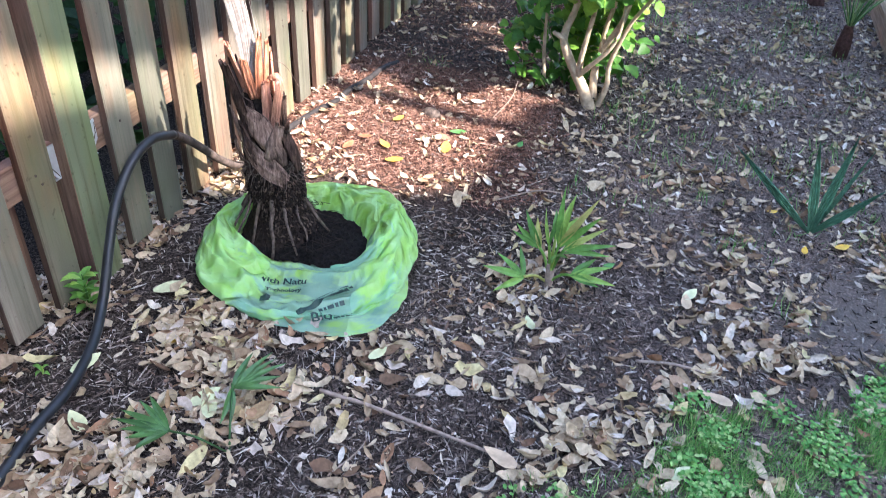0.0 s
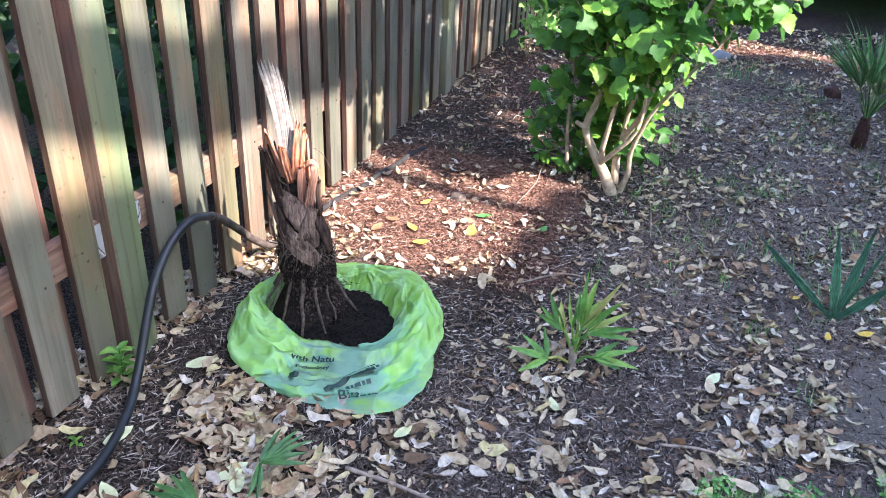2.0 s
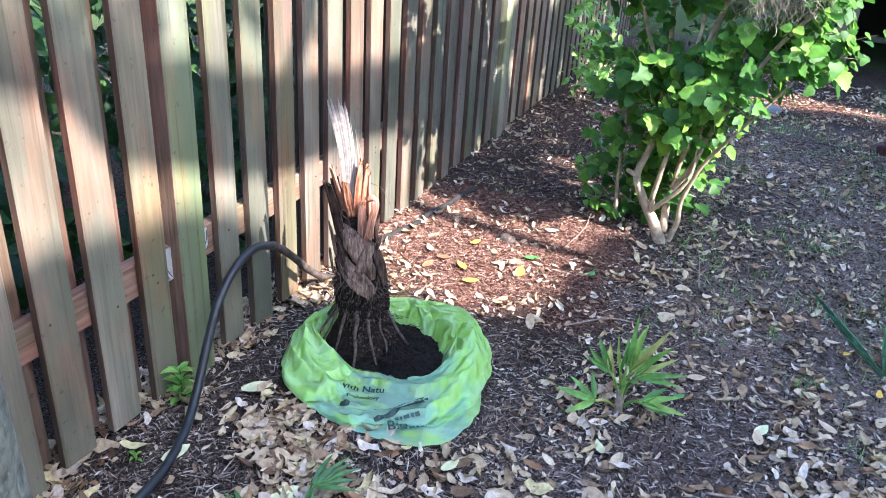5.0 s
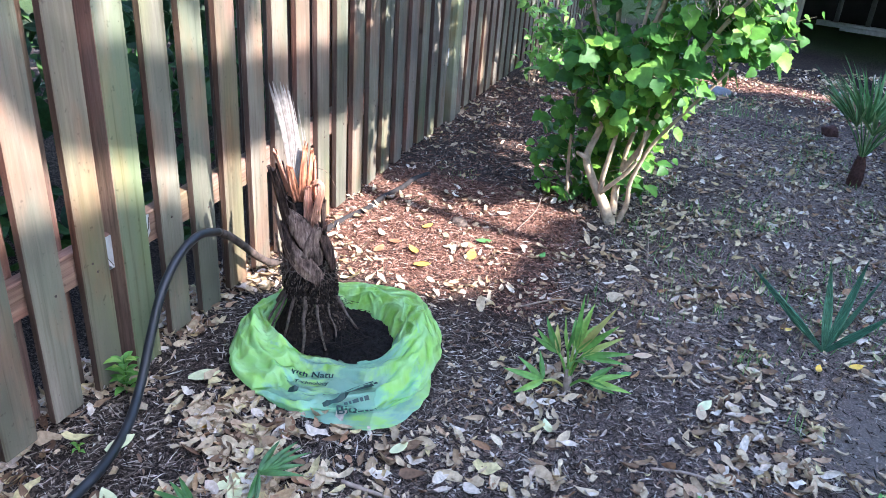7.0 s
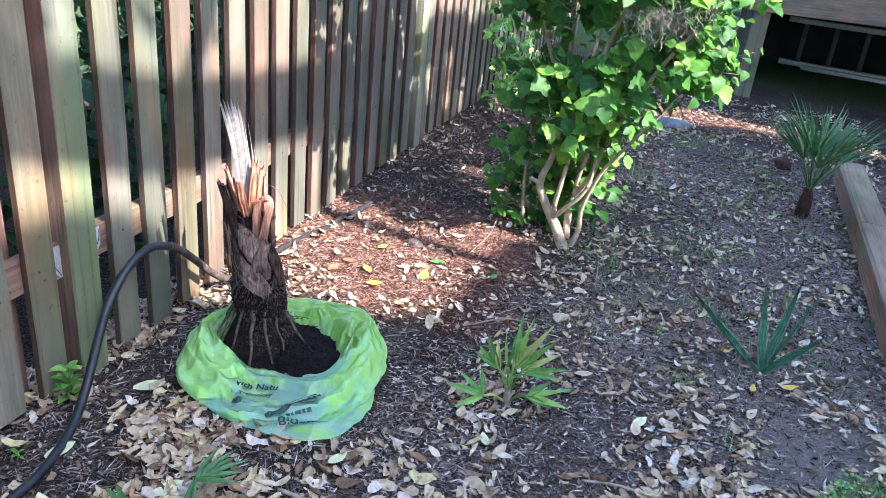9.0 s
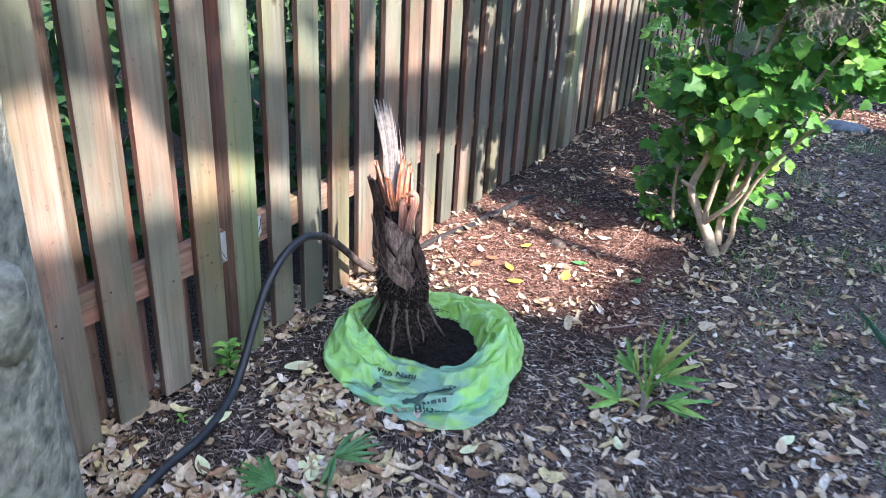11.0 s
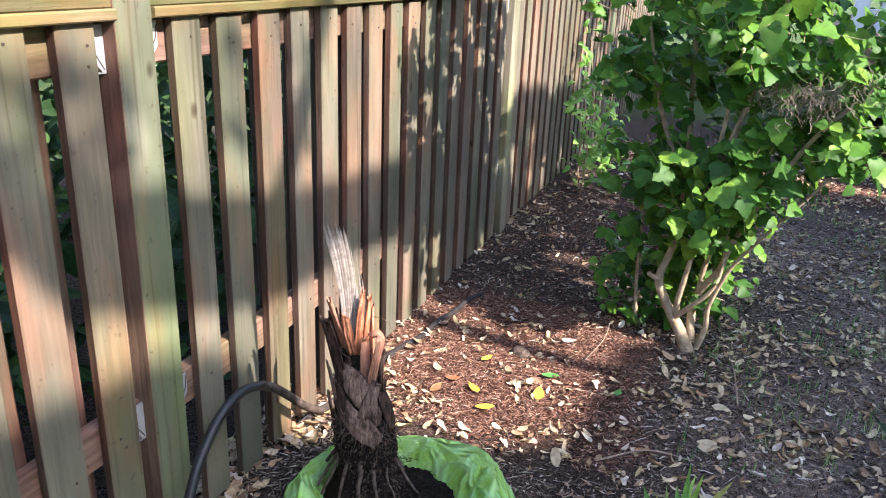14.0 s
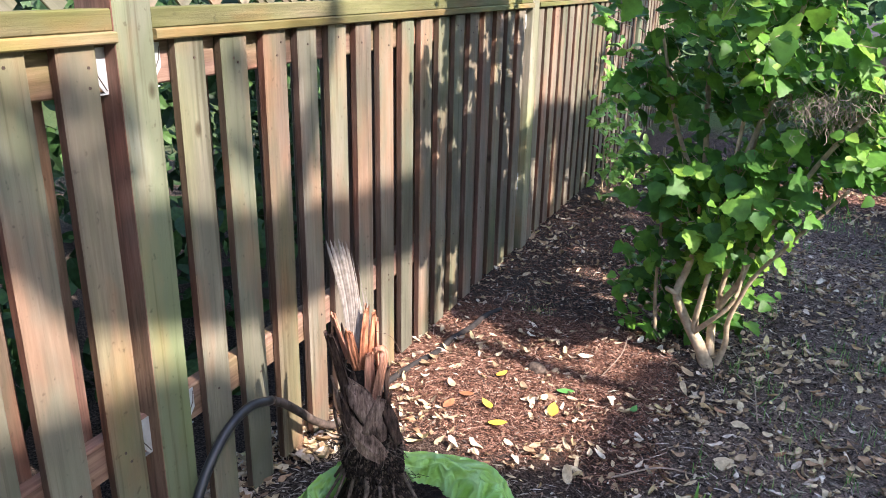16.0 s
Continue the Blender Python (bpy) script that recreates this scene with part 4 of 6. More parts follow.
def build_bag():
    bag = thing("plastic_bag", (*BAG_C, 0), "rolled-down lime green plastic bag, crumpled, round the palm roots", "bag")
    na, nt = 420, 90
    v, f, ring = [], [], []
    for i in range(na):
        a = 2 * math.pi * i / na
        for j in range(nt + 1):
            v.append(bag_point(a, j / nt) - Vector((*BAG_C, 0)))
            ring.append((a, j / nt))
    row = nt + 1
    for i in range(na):
        for j in range(nt):
            p, q = i * row + j, ((i + 1) % na) * row + j
            f.append((p, p + 1, q + 1, q))
    me = mesh_of("film", v, f, BAG, True)
    lay_along(me, ring)
    put("film", me, bag)
    # loose layers of film: over the front, along the side roll, and a hem past the foot
    for a0, a1, t0, t1, slope, amp in ((3.2, 4.5, 0.3, 0.72, 0.12, 0.012), (5.72, 6.95, 0.3, 0.74, -0.1, 0.012), (4.75, 6.2, 0.8, 1.1, 0.03, 0.008),
                                       (3.75, 4.6, 0.1, 0.5, 0.3, 0.02), (3.9, 4.75, 0.5, 0.88, -0.25, 0.018), (5.6, 6.3, 0.12, 0.5, 0.22, 0.018), (5.5, 6.15, 0.5, 0.88, -0.22, 0.018), (4.6, 5.4, 0.82, 0.97, 0.06, 0.012)):
        v, f, ring = [], [], []
        nu, nv = 90, 16
        for i in range(nu + 1):
            u = i / nu
            a = a0 + (a1 - a0) * u
            for j in range(nv + 1):
                w = j / nv
                full = math.sin(u * math.pi) ** 0.45
                t = t0 + slope * (u - 0.5) + (t1 - t0) * (0.5 + (w - 0.5) * full) + 0.035 * math.sin(u * 7 + a0)
                p = bag_point(a, max(0.03, min(0.98, t)))
                if t > 0.98:
                    q = Vector((math.cos(a), math.sin(a), 0)) * (t - 0.98) * 0.45
                    p = p + q
                edge = min(u, 1 - u, w, 1 - w) * 5
                z = 0.004 + min(1, edge) * amp * (0.6 + 0.9 * noise.noise((math.cos(a) * 5, math.sin(a) * 5, t * 9 + a0)))
                v.append(p + Vector((0, 0, max(0.003, z))) - Vector((*BAG_C, 0)))
                ring.append((a, t))
        for i in range(nu):
            for j in range(nv):
                p = i * (nv + 1) + j
                f.append((p, p + 1, p + nv + 2, p + nv + 1))
        me = mesh_of("loose_fold", v, f, BAG, True)
        lay_along(me, ring)
        put("loose_fold", me, bag)

    # print on the film: upside-down words, wavy stripes and bars
    def printed(name, text, size, x, y, turn, label):
        cu = bpy.data.curves.new("print", "FONT")
        cu.body, cu.size, cu.align_x = text, size, "CENTER"
        cu.offset = 0.0006
        tmp = bpy.data.objects.new("print", cu)
        scene.collection.objects.link(tmp)
        me = bpy.data.meshes.new_from_object(tmp.evaluated_get(bpy.context.evaluated_depsgraph_get()))
        bpy.data.objects.remove(tmp)
        bm = bmesh.new()
        bm.from_mesh(me)
        bmesh.ops.subdivide_edges(bm, edges=[e for e in bm.edges if e.calc_length() > 0.008], cuts=2)
        drape(bm, x, y, turn)
        bm.normal_update()
        part(name, bm, INK, bag, label)

    def drape(bm, cx, cy, turn):
        c = Vector((cx, cy, 0))
        rot = Matrix.Rotation(radians(turn), 2)
        for vert in bm.verts:
            d = rot @ Vector((vert.co.x, vert.co.y))
            x, y = c.x + d.x - BAG_C[0], c.y + d.y - BAG_C[1]
            aa = math.atan2(y, x)
            ri, ro, h = bag_profile(aa)
            tt = min(0.86, max(0.02, 0.86 * (math.hypot(x, y) - ri) / (ro - ri)))
            p = bag_point(aa, tt, 0.009)
            vert.co = (c.x + d.x - BAG_C[0], c.y + d.y - BAG_C[1], p.z)

    def bars(name, widths, height, x0, y0, turn, wave=0.0):
        bm = bmesh.new()
        x = -sum(widths) / 2
        for w in widths:
            n = max(2, int(w / 0.006))
            lo = [bm.verts.new((x + (w - 0.004) * i / n, wave * math.sin((x + w * i / n) * 40), 0)) for i in range(n + 1)]
            hi = [bm.verts.new((x + (w - 0.004) * i / n, height + wave * math.sin((x + w * i / n) * 40), 0)) for i in range(n + 1)]
            for i in range(n):
                bm.faces.new((lo[i], lo[i + 1], hi[i + 1], hi[i]))
            x += w
        drape(bm, x0, y0, turn)
        part(name, bm, INK, bag)

    printed("print_word", "with Natu", 0.03, 0.452, -0.022, 18, "dark printed words")
    printed("print_word", "Technology", 0.019, 0.468, -0.05, 20, "dark printed words")
    printed("print_word", "Bio", 0.04, 0.606, -0.116, 34, "bold dark printed letters")
    bars("print_stripe", [0.15], 0.0035, 0.577, -0.042, 52, 0.006)
    bars("print_stripe", [0.15], 0.011, 0.588, -0.06, 52, 0.006)
    bars("print_bar", [0.014, 0.01, 0.02, 0.012, 0.016], 0.009, 0.612, -0.066, 46)
    bars("print_bar", [0.012, 0.02, 0.012, 0.022], 0.006, 0.645, -0.086, 46)
    bars("print_bar", [0.016, 0.012, 0.014], 0.009, 0.622, 0.0, 48)
    bars("print_bar", [0.03], 0.012, 0.444, -0.1, 10)


build_bag()


def build_pot_soil():
    v, f = [], []
    n, m = 110, 34
    for j in range(m + 1):
        for i in range(n):
            a = 2 * math.pi * i / n
            ri, ro, h = bag_profile(a)
            r = (ri + 0.045) * j / m
            x, y = r * math.cos(a), r * math.sin(a)
            z = 0.035 * (1 - (j / m) ** 2) + 0.012 + 0.014 * noise.noise((x * 25, y * 25, 0.1)) + 0.009 * noise.noise((x * 70, y * 70, 3)) + 0.006 * noise.noise((x * 150, y * 150, 5))
            v.append((x, y, max(0.002, z)))
    for j in range(m):
        for i in range(n):
            q = (i + 1) % n
            f.append((j * n + i, j * n + q, (j + 1) * n + q, (j + 1) * n + i))
    soil = put("potting_soil", mesh_of("potting_soil", v, f, POT_SOIL, True), None, Matrix.Translation((*BAG_C, 0)))
    tagged(soil, "black crumbly potting soil inside the bag", "soil")


build_pot_soil()


# ---- black hose ----
def build_hose():
    hose = thing("garden_hose", (0.2, -0.6, 0), "thick black rubber hose, looped up against the fence", "hose")
    o = Vector((0.2, -0.6, 0))
    r = 0.012
    a = [(0.33, -1.35, r), (0.28, -1.0, r), (0.222, -0.733, r + 0.004), (0.2, -0.615, r + 0.006), (0.188, -0.5, r + 0.004), (0.148, -0.37, 0.02), (0.105, -0.262, 0.06), (0.085, -0.185, 0.15), (0.072, -0.115, 0.235),
         (0.062, -0.02, 0.298), (0.06, 0.075, 0.318), (0.06, 0.165, 0.29)]
    b = [(0.06, 0.165, 0.29), (0.06, 0.225, 0.245), (0.06, 0.29, 0.185), (0.06, 0.37, 0.11), (0.055, 0.47, 0.045), (0.05, 0.62, 0.016)]
    c = [(0.05, 0.62, 0.016), (0.05, 0.80, r), (0.07, 0.95, r * 0.9), (0.11, 1.1, r), (0.112, 1.22, r * 0.7), (0.145, 1.36, r), (0.152, 1.48, r * 0.8), (0.185, 1.58, r * 0.5)]
    for name, pts, mat, rr, label in (("black_length", a, RUBBER, r, ""), ("muddy_length", b, RUBBER_OLD, r * 0.98, "mud-caked brown stretch of hose"), ("dusty_length", c, RUBBER_DUST, r, "dusty dark stretch of hose")):
        put(name, mesh_of(name, *tube([p - o for p in smooth_path(pts, 8)], rr, 14, 0.05 if mat is RUBBER_OLD else 0.0, 3), mat, True), hose, None, label)


build_hose()

# ---- leafy shrub ----
def lobed_leaf(size, fold=0.25, droop=0.2):
    """A three-lobed leaf along x, stem at the origin, folded along its midrib."""
    half = [(0.0, 0.02), (0.0, 0.26), (0.12, 0.33), (0.2, 0.46), (0.3, 0.43), (0.42, 0.5), (0.48, 0.4), (0.58, 0.31), (0.66, 0.34), (0.74, 0.24), (0.86, 0.21), (0.92, 0.1)]
    def pt(x, y):
        return (x * size, y * size, (fold * abs(y) - droop * x * x) * size)
    v = [pt(0, 0), pt(0.33, 0), pt(0.66, 0), pt(1.02, 0)]
    left = [len(v) + i for i in range(len(half))]
    v += [pt(x, y) for x, y in half]
    right = [len(v) + i for i in range(len(half))]
    v += [pt(x, -y) for x, y in half]
    f = []
    for side, flip in ((left, False), (right, True)):
        for q in ((0, 1, side[2], side[1], side[0]), (1, side[4], side[3], side[2]), (1, side[6], side[5], side[4]), (1, 2, side[7], side[6]), (2, side[9], side[8], side[7]), (2, 3, side[11], side[10], side[9])):
            f.append(tuple(reversed(q)) if flip else q)
    return v, f


def leaf_pose(p, rng, face=Vector((0.45, -0.45, 0.75)), scatter_by=0.75, s=1.0):
    n = (face + Vector((rng.gauss(0, 1), rng.gauss(0, 1), rng.gauss(0, 0.7))) * scatter_by).normalized()
    x = Vector((rng.gauss(0, 1), rng.gauss(0, 1), rng.gauss(-0.5, 0.6)))
    x = (x - n * x.dot(n)).normalized()
    y = n.cross(x)
    return Matrix(((x.x * s, y.x * s, n.x * s, p[0]), (x.y * s, y.y * s, n.y * s, p[1]), (x.z * s, y.z * s, n.z * s, p[2]), (0, 0, 0, 1)))


def build_shrub():
    base = Vector((1.03, 1.45, 0))
    shrub = thing("shrub", base, "leafy green garden shrub with pale forked stems, bright in the sun", "shrub")
    rng = random.Random(21)
    limbs = [([(1.035, 1.445, -0.01), (0.995, 1.455, 0.07), (0.955, 1.46, 0.13), (0.905, 1.45, 0.225), (0.895, 1.46, 0.28), (0.925, 1.5, 0.4), (0.93, 1.52, 0.65), (0.9, 1.55, 1.0), (0.87, 1.6, 1.5)], 0.027, 0.007),
             ([(0.97, 1.455, 0.115), (0.972, 1.435, 0.2), (0.985, 1.43, 0.3), (1.0, 1.42, 0.42), (1.02, 1.4, 0.7), (1.05, 1.4, 1.1)], 0.013, 0.006),
             ([(1.035, 1.46, 0.04), (1.025, 1.5, 0.15), (1.05, 1.49, 0.24), (1.095, 1.45, 0.34), (1.12, 1.44, 0.44), (1.18, 1.4, 0.6), (1.3, 1.35, 0.85), (1.45, 1.3, 1.05)], 0.017, 0.006),
             ([(1.055, 1.465, -0.01), (1.08, 1.47, 0.09), (1.078, 1.46, 0.18), (1.105, 1.45, 0.28), (1.145, 1.44, 0.38), (1.24, 1.4, 0.53), (1.37, 1.38, 0.72)], 0.0125, 0.005),
             ([(0.975, 1.45, 0.13), (1.02, 1.42, 0.19), (1.075, 1.41, 0.26), (1.1, 1.42, 0.34), (1.1, 1.43, 0.5)], 0.011, 0.005),
             ([(1.035, 1.49, 0.17), (1.04, 1.5, 0.3), (1.06, 1.5, 0.42), (1.05, 1.5, 0.6), (1.1, 1.5, 1.0)], 0.012, 0.005),
             ([(0.93, 1.52, 0.6), (0.82, 1.5, 0.85), (0.74, 1.5, 1.15)], 0.011, 0.005),
             ([(1.02, 1.4, 0.65), (1.14, 1.45, 1.15), (1.2, 1.5, 1.75)], 0.011, 0.005),
             ([(0.82, 1.6, 0.0), (0.8, 1.6, 0.2), (0.79, 1.62, 0.45), (0.77, 1.62, 0.75)], 0.009, 0.004),
             ([(0.9, 1.45, 0.26), (0.865, 1.44, 0.275), (0.855, 1.44, 0.285)], 0.011, 0.007)]
    for i, (pts, r0, r1) in enumerate(limbs):
        path = smooth_path(pts, 5)
        n = len(path)
        put("stem", mesh_of("stem", *tube([p - base for p in path], [r0 + (r1 - r0) * (k / (n - 1)) ** 0.7 for k in range(n)], 10, 0.12, i), SHRUB_BARK, True), shrub)
    blobs = [((0.9, 1.56, 0.92), (0.3, 0.3, 0.36), 560), ((1.28, 1.47, 0.89), (0.36, 0.27, 0.27), 680), ((1.08, 1.37, 0.68), (0.26, 0.12, 0.2), 300), ((1.02, 1.33, 0.56), (0.16, 0.07, 0.12), 70), ((1.0, 1.5, 1.5), (0.6, 0.62, 0.55), 1900), ((1.42, 1.47, 1.2), (0.34, 0.3, 0.36), 340),
             ((1.06, 1.64, 0.5), (0.22, 0.12, 0.2), 120), ((0.92, 1.6, 0.64), (0.2, 0.12, 0.18), 120), ((0.83, 1.65, 0.22), (0.17, 0.13, 0.25), 420), ((0.95, 1.72, 0.3), (0.12, 0.1, 0.2), 110), ((0.81, 1.64, 0.6), (0.18, 0.14, 0.22), 150), ((1.1, 1.5, 0.53), (0.14, 0.12, 0.08), 60), ((1.13, 1.58, 0.25), (0.1, 0.1, 0.14), 60), ((0.98, 1.62, 0.42), (0.16, 0.1, 0.16), 150), ((0.9, 1.6, 1.98), (0.5, 0.55, 0.25), 420)]
    temps = [lobed_leaf(0.074, 0.16, 0.22), lobed_leaf(0.062, 0.1, 0.42), lobed_leaf(0.052, 0.24, 0.12), lobed_leaf(0.085, 0.14, 0.3), lobed_leaf(0.038, 0.2, 0.2)]
    poses, twigs = [], []
    for c, r, n in blobs:
        # short leafy shoots: a twig that climbs outwards with leaves on alternate sides
        made = 0
        while made < n:
            d = Vector((rng.uniform(-1, 1), rng.uniform(-1, 1), rng.uniform(-1, 1)))
            if d.length > 1:
                continue
            d = d * (0.4 + 0.6 * d.length)
            p = Vector((c[0] + d.x * r[0], c[1] + d.y * r[1], c[2] + d.z * r[2]))
            if noise.noise(p * 5.5) < -0.1 or p.x < 0.05 or p.x > 1.56 - 0.1 * rng.random() and p.z < 1.1:
                made += 1
                continue
            way = (0.7 * d.normalized() + Vector((rng.gauss(0, 0.5), rng.gauss(0, 0.5), 0.55 + rng.gauss(0, 0.35)))).normalized()
            count = rng.randrange(3, 8)
            long = 0.02 * count
            twigs.append(tube([p - base - way * 0.03, p - base, p - base + way * long * 0.8], [0.0016, 0.0014, 0.0008], 4))
            for k in range(count):
                q = p + way * (long * k / count) + Vector((rng.gauss(0, 0.018), rng.gauss(0, 0.018), rng.gauss(0, 0.012)))
                face = Vector((0.45, -0.35, 0.75)) + 0.4 * way
                poses.append((4 if k >= count - 2 else rng.randrange(4), leaf_pose(q - base, rng, face, 0.42, rng.uniform(0.7, 1.08))))
            made += count
    # the leaves nearest to the open side stand singly
    near = sorted(range(len(poses)), key=lambda i: poses[i][1][1][3] + 0.3 * poses[i][1][2][3])[:240]
    single = [mesh_of("leaf", *t, SHRUB_LEAF_ONE, True) for t in temps]
    for i in near:
        put("leaf", single[poses[i][0]], shrub, poses[i][1])
    rest = set(range(len(poses))) - set(near)
    put("crown", mesh_of("crown", *scatter(temps, [poses[i] for i in rest]), SHRUB_LEAF, True), shrub)
    tagged(put("twig_tangle", mesh_of("twig_tangle", *join(twigs), SHRUB_BARK), shrub), "", "", "", "stuff")


build_shrub()


def build_moss():
    """Curly strands caught on the twigs, hanging in a few ragged beards."""
    rng = random.Random(31)
    pieces = []
    o = Vector((1.2, 1.24, 0.98))
    beards = [(0.0, 0.02, 0.0, 90), (0.06, -0.01, 0.01, 80), (0.13, 0.0, 0.03, 70), (0.19, 0.02, 0.05, 60), (-0.06, 0.05, 0.02, 60), (0.12, 0.03, -0.04, 50)]
    for bx, by, bz, n in beards:
        for i in range(n):
            pts = [Vector((bx + rng.gauss(0, 0.026), by + rng.gauss(0, 0.03), bz + rng.gauss(0.02, 0.02)))]
            d = Vector((rng.uniform(-0.7, 0.7), rng.uniform(-0.5, 0.5), -0.6))
            for k in range(rng.choice((4, 5, 7, 11))):
                d = (d + Vector((rng.gauss(0, 0.8), rng.gauss(0, 0.6), rng.gauss(-0.5, 0.5)))).normalized()
                pts.append(pts[-1] + d * rng.uniform(0.006, 0.014))
            pieces.append(tube(smooth_path(pts, 2), rng.choice((0.0003, 0.0004, 0.0005, 0.001)), 3))
    tagged(put("hanging_moss", mesh_of("hanging_moss", *join(pieces), MOSS), None, Matrix.Translation(o)), "tangle of dry beige moss hanging in the shrub", "moss", kind="stuff")


build_moss()


def build_fence_bush():
    rng = random.Random(41)
    b = thing("sapling", (0.16, 3.55, 0), "thin light green sapling growing beside the fence", "sapling")
    poses = []
    temps = [oval_leaf(0.075, 0.035, -0.01, 0.25), oval_leaf(0.06, 0.03, -0.012, 0.3)]
    for x, y, h in ((0.0, 0.0, 0.75), (0.06, -0.2, 0.6), (-0.02, 0.25, 0.95), (0.1, 0.3, 0.5), (0.16, 0.0, 0.42)):
        pts = [(x, y, 0), (x + rng.uniform(-0.04, 0.04), y, h * 0.4), (x + rng.uniform(-0.06, 0.06), y + 0.04, h)]
        path = smooth_path(pts, 5)
        put("stem", mesh_of("stem", *tube(path, [0.006 - 0.004 * k / len(path) for k in range(len(path))], 6), SHRUB_BARK, True), b)
        for k in range(46):
            p = path[int(len(path) * rng.uniform(0.25, 0.999))] + Vector((rng.gauss(0, 0.05), rng.gauss(0, 0.06), rng.gauss(0, 0.03)))
            p.x = max(p.x, -0.1)
            poses.append((rng.randrange(2), leaf_pose(p, rng, Vector((0.5, -0.5, 0.6)), 0.6)))
    put("leaves", mesh_of("leaves", *scatter(temps, poses), WEED_LEAF), b)


build_fence_bush()


# ---- young palms ----
def fan(center, way, normal, count, length, spread_deg, width, rng, bend=0.35, fold=0.35):
    """Narrow blades fanning out from one point."""
    way = Vector(way).normalized()
    normal = Vector(normal)
    normal = (normal - way * normal.dot(way)).normalized()
    pieces = []
    for i in range(count):
        u = (i / max(1, count - 1) - 0.5) if count > 1 else 0
        a = radians(spread_deg * u + rng.uniform(-6, 6))
        d = Matrix.Rotation(a, 3, normal) @ way
        side = normal.cross(d)
        ln = length * (1 - 0.35 * abs(u) * 2 * 0.6) * rng.uniform(0.78, 1.08)
        v, f = blade(ln, width * rng.uniform(0.85, 1.1), -bend * rng.uniform(0.6, 1.2), fold, 5)
        m = Matrix(((d.x, side.x, normal.x, center[0]), (d.y, side.y, normal.y, center[1]), (d.z, side.z, normal.z, center[2]), (0, 0, 0, 1)))
        pieces.append(([m @ Vector(q) for q in v], f))
    return pieces


def build_fan_palm(name, at, leaves, mat, label, stem_r=0.004, trunk=None, bark=None):
    p = thing(name, at_ground(*at), label, "palm")
    rng = random.Random(int(at[0] * 1000))
    if trunk:
        h, r = trunk
        v, f = tube([(0, 0, -0.01), (0.003, 0, h * 0.35), (0, 0, h * 0.7), (-0.005, 0, h)], [r * 1.15, r * 1.25, r, r * 0.6], 12, 0.3, 2)
        put("trunk", mesh_of("trunk", v, f, bark or TRUNK_FIBRE), p, None, "short fibrous trunk")
    for root, c, way, nrm, count, length, spr, w in leaves:
        mid = Vector(root).lerp(Vector(c), 0.55) + Vector((0, 0, 0.012))
        stem = put("leaf_stalk", mesh_of("leaf_stalk", *tube(smooth_path([root, mid, c], 4), stem_r, 6), mat, True), p)
        for v, f in fan(c, way, nrm, count, length, spr, w, rng):
            put("leaf_blade", mesh_of("leaf_blade", v, f, mat), stem)
    return p


TRUNK_FIBRE = plain("red_brown_fibre", (0.06, 0.03, 0.024), 0.95, 0, 0.5, 90, 0.008, 0.1)

build_fan_palm("young_palm", (1.093, 0.25), [
    ((0, 0, 0.03), (0.014, -0.005, 0.135), (0.05, -0.01, 0.2), (-0.2, -0.9, 0.3), 4, 0.2, 46, 0.022),
    ((0, 0, 0.03), (0.03, 0.0, 0.125), (0.16, 0.02, 0.09), (0.1, -0.7, 0.7), 4, 0.14, 52, 0.021),
    ((0, 0, 0.03), (-0.034, 0.0, 0.115), (-0.1, 0.02, 0.12), (-0.3, -0.8, 0.5), 4, 0.12, 58, 0.022),
    ((0, 0, 0.03), (-0.012, 0.01, 0.12), (-0.02, 0.03, 0.16), (-0.3, -0.8, 0.5), 2, 0.13, 30, 0.012),
    ((0, 0, 0.01), (-0.06, -0.045, 0.045), (-0.1, -0.02, 0.06), (0, -0.6, 0.8), 4, 0.115, 105, 0.021),
    ((0, 0, 0.01), (0.06, -0.03, 0.07), (0.15, 0.0, 0.05), (0.1, -0.6, 0.8), 4, 0.12, 62, 0.022),
    ((0, 0, 0.03), (0.01, -0.015, 0.11), (0.06, -0.1, 0.08), (0, -0.3, 0.9), 3, 0.09, 70, 0.018),
    ((0, 0, 0.03), (0.0, 0.03, 0.13), (0.03, 0.1, 0.15), (0, -0.9, 0.5), 3, 0.13, 50, 0.02)],
    PALM_LEAF, "young light green fan palm seedling in the mulch", 0.004, (0.07, 0.01), STICK)

build_fan_palm("seedling_fan_palm", (0.587, -0.528), [
    ((0, 0, 0), (-0.125, -0.015, 0.035), (-0.13, -0.02, 0.03), (0, -0.3, 1), 7, 0.125, 95, 0.019),
    ((0, 0, 0), (-0.05, 0.115, 0.06), (0.09, 0.1, 0.04), (-0.1, -0.5, 1), 6, 0.13, 70, 0.019),
    ((-0.05, 0.115, 0.06), (-0.05, 0.113, 0.06), (0.04, -0.09, -0.04), (0.5, 0.2, 0.8), 2, 0.1, 18, 0.017)],
    DARK_PALM, "small dark green fan palm seedling lying low", 0.0025)

rngp = random.Random(8)
far_leaves = []
for i in range(15):
    a = 2 * math.pi * i / 15 + rngp.uniform(-0.2, 0.2)
    up = rngp.uniform(0.8, 2.6)
    d = Vector((math.cos(a), math.sin(a), up)).normalized()
    c = Vector((0, 0, 0.16)) + d * 0.17
    far_leaves.append(((0, 0, 0.13), tuple(c), tuple(d), (-d.x * 0.4, -d.y * 0.4, 0.9), 9, rngp.uniform(0.28, 0.36), 62, 0.015))
build_fan_palm("fan_palm", (2.06, 2.5), far_leaves, FAN_GREEN, "small green fan palm with shaggy red-brown trunk", 0.0035, (0.15, 0.028))


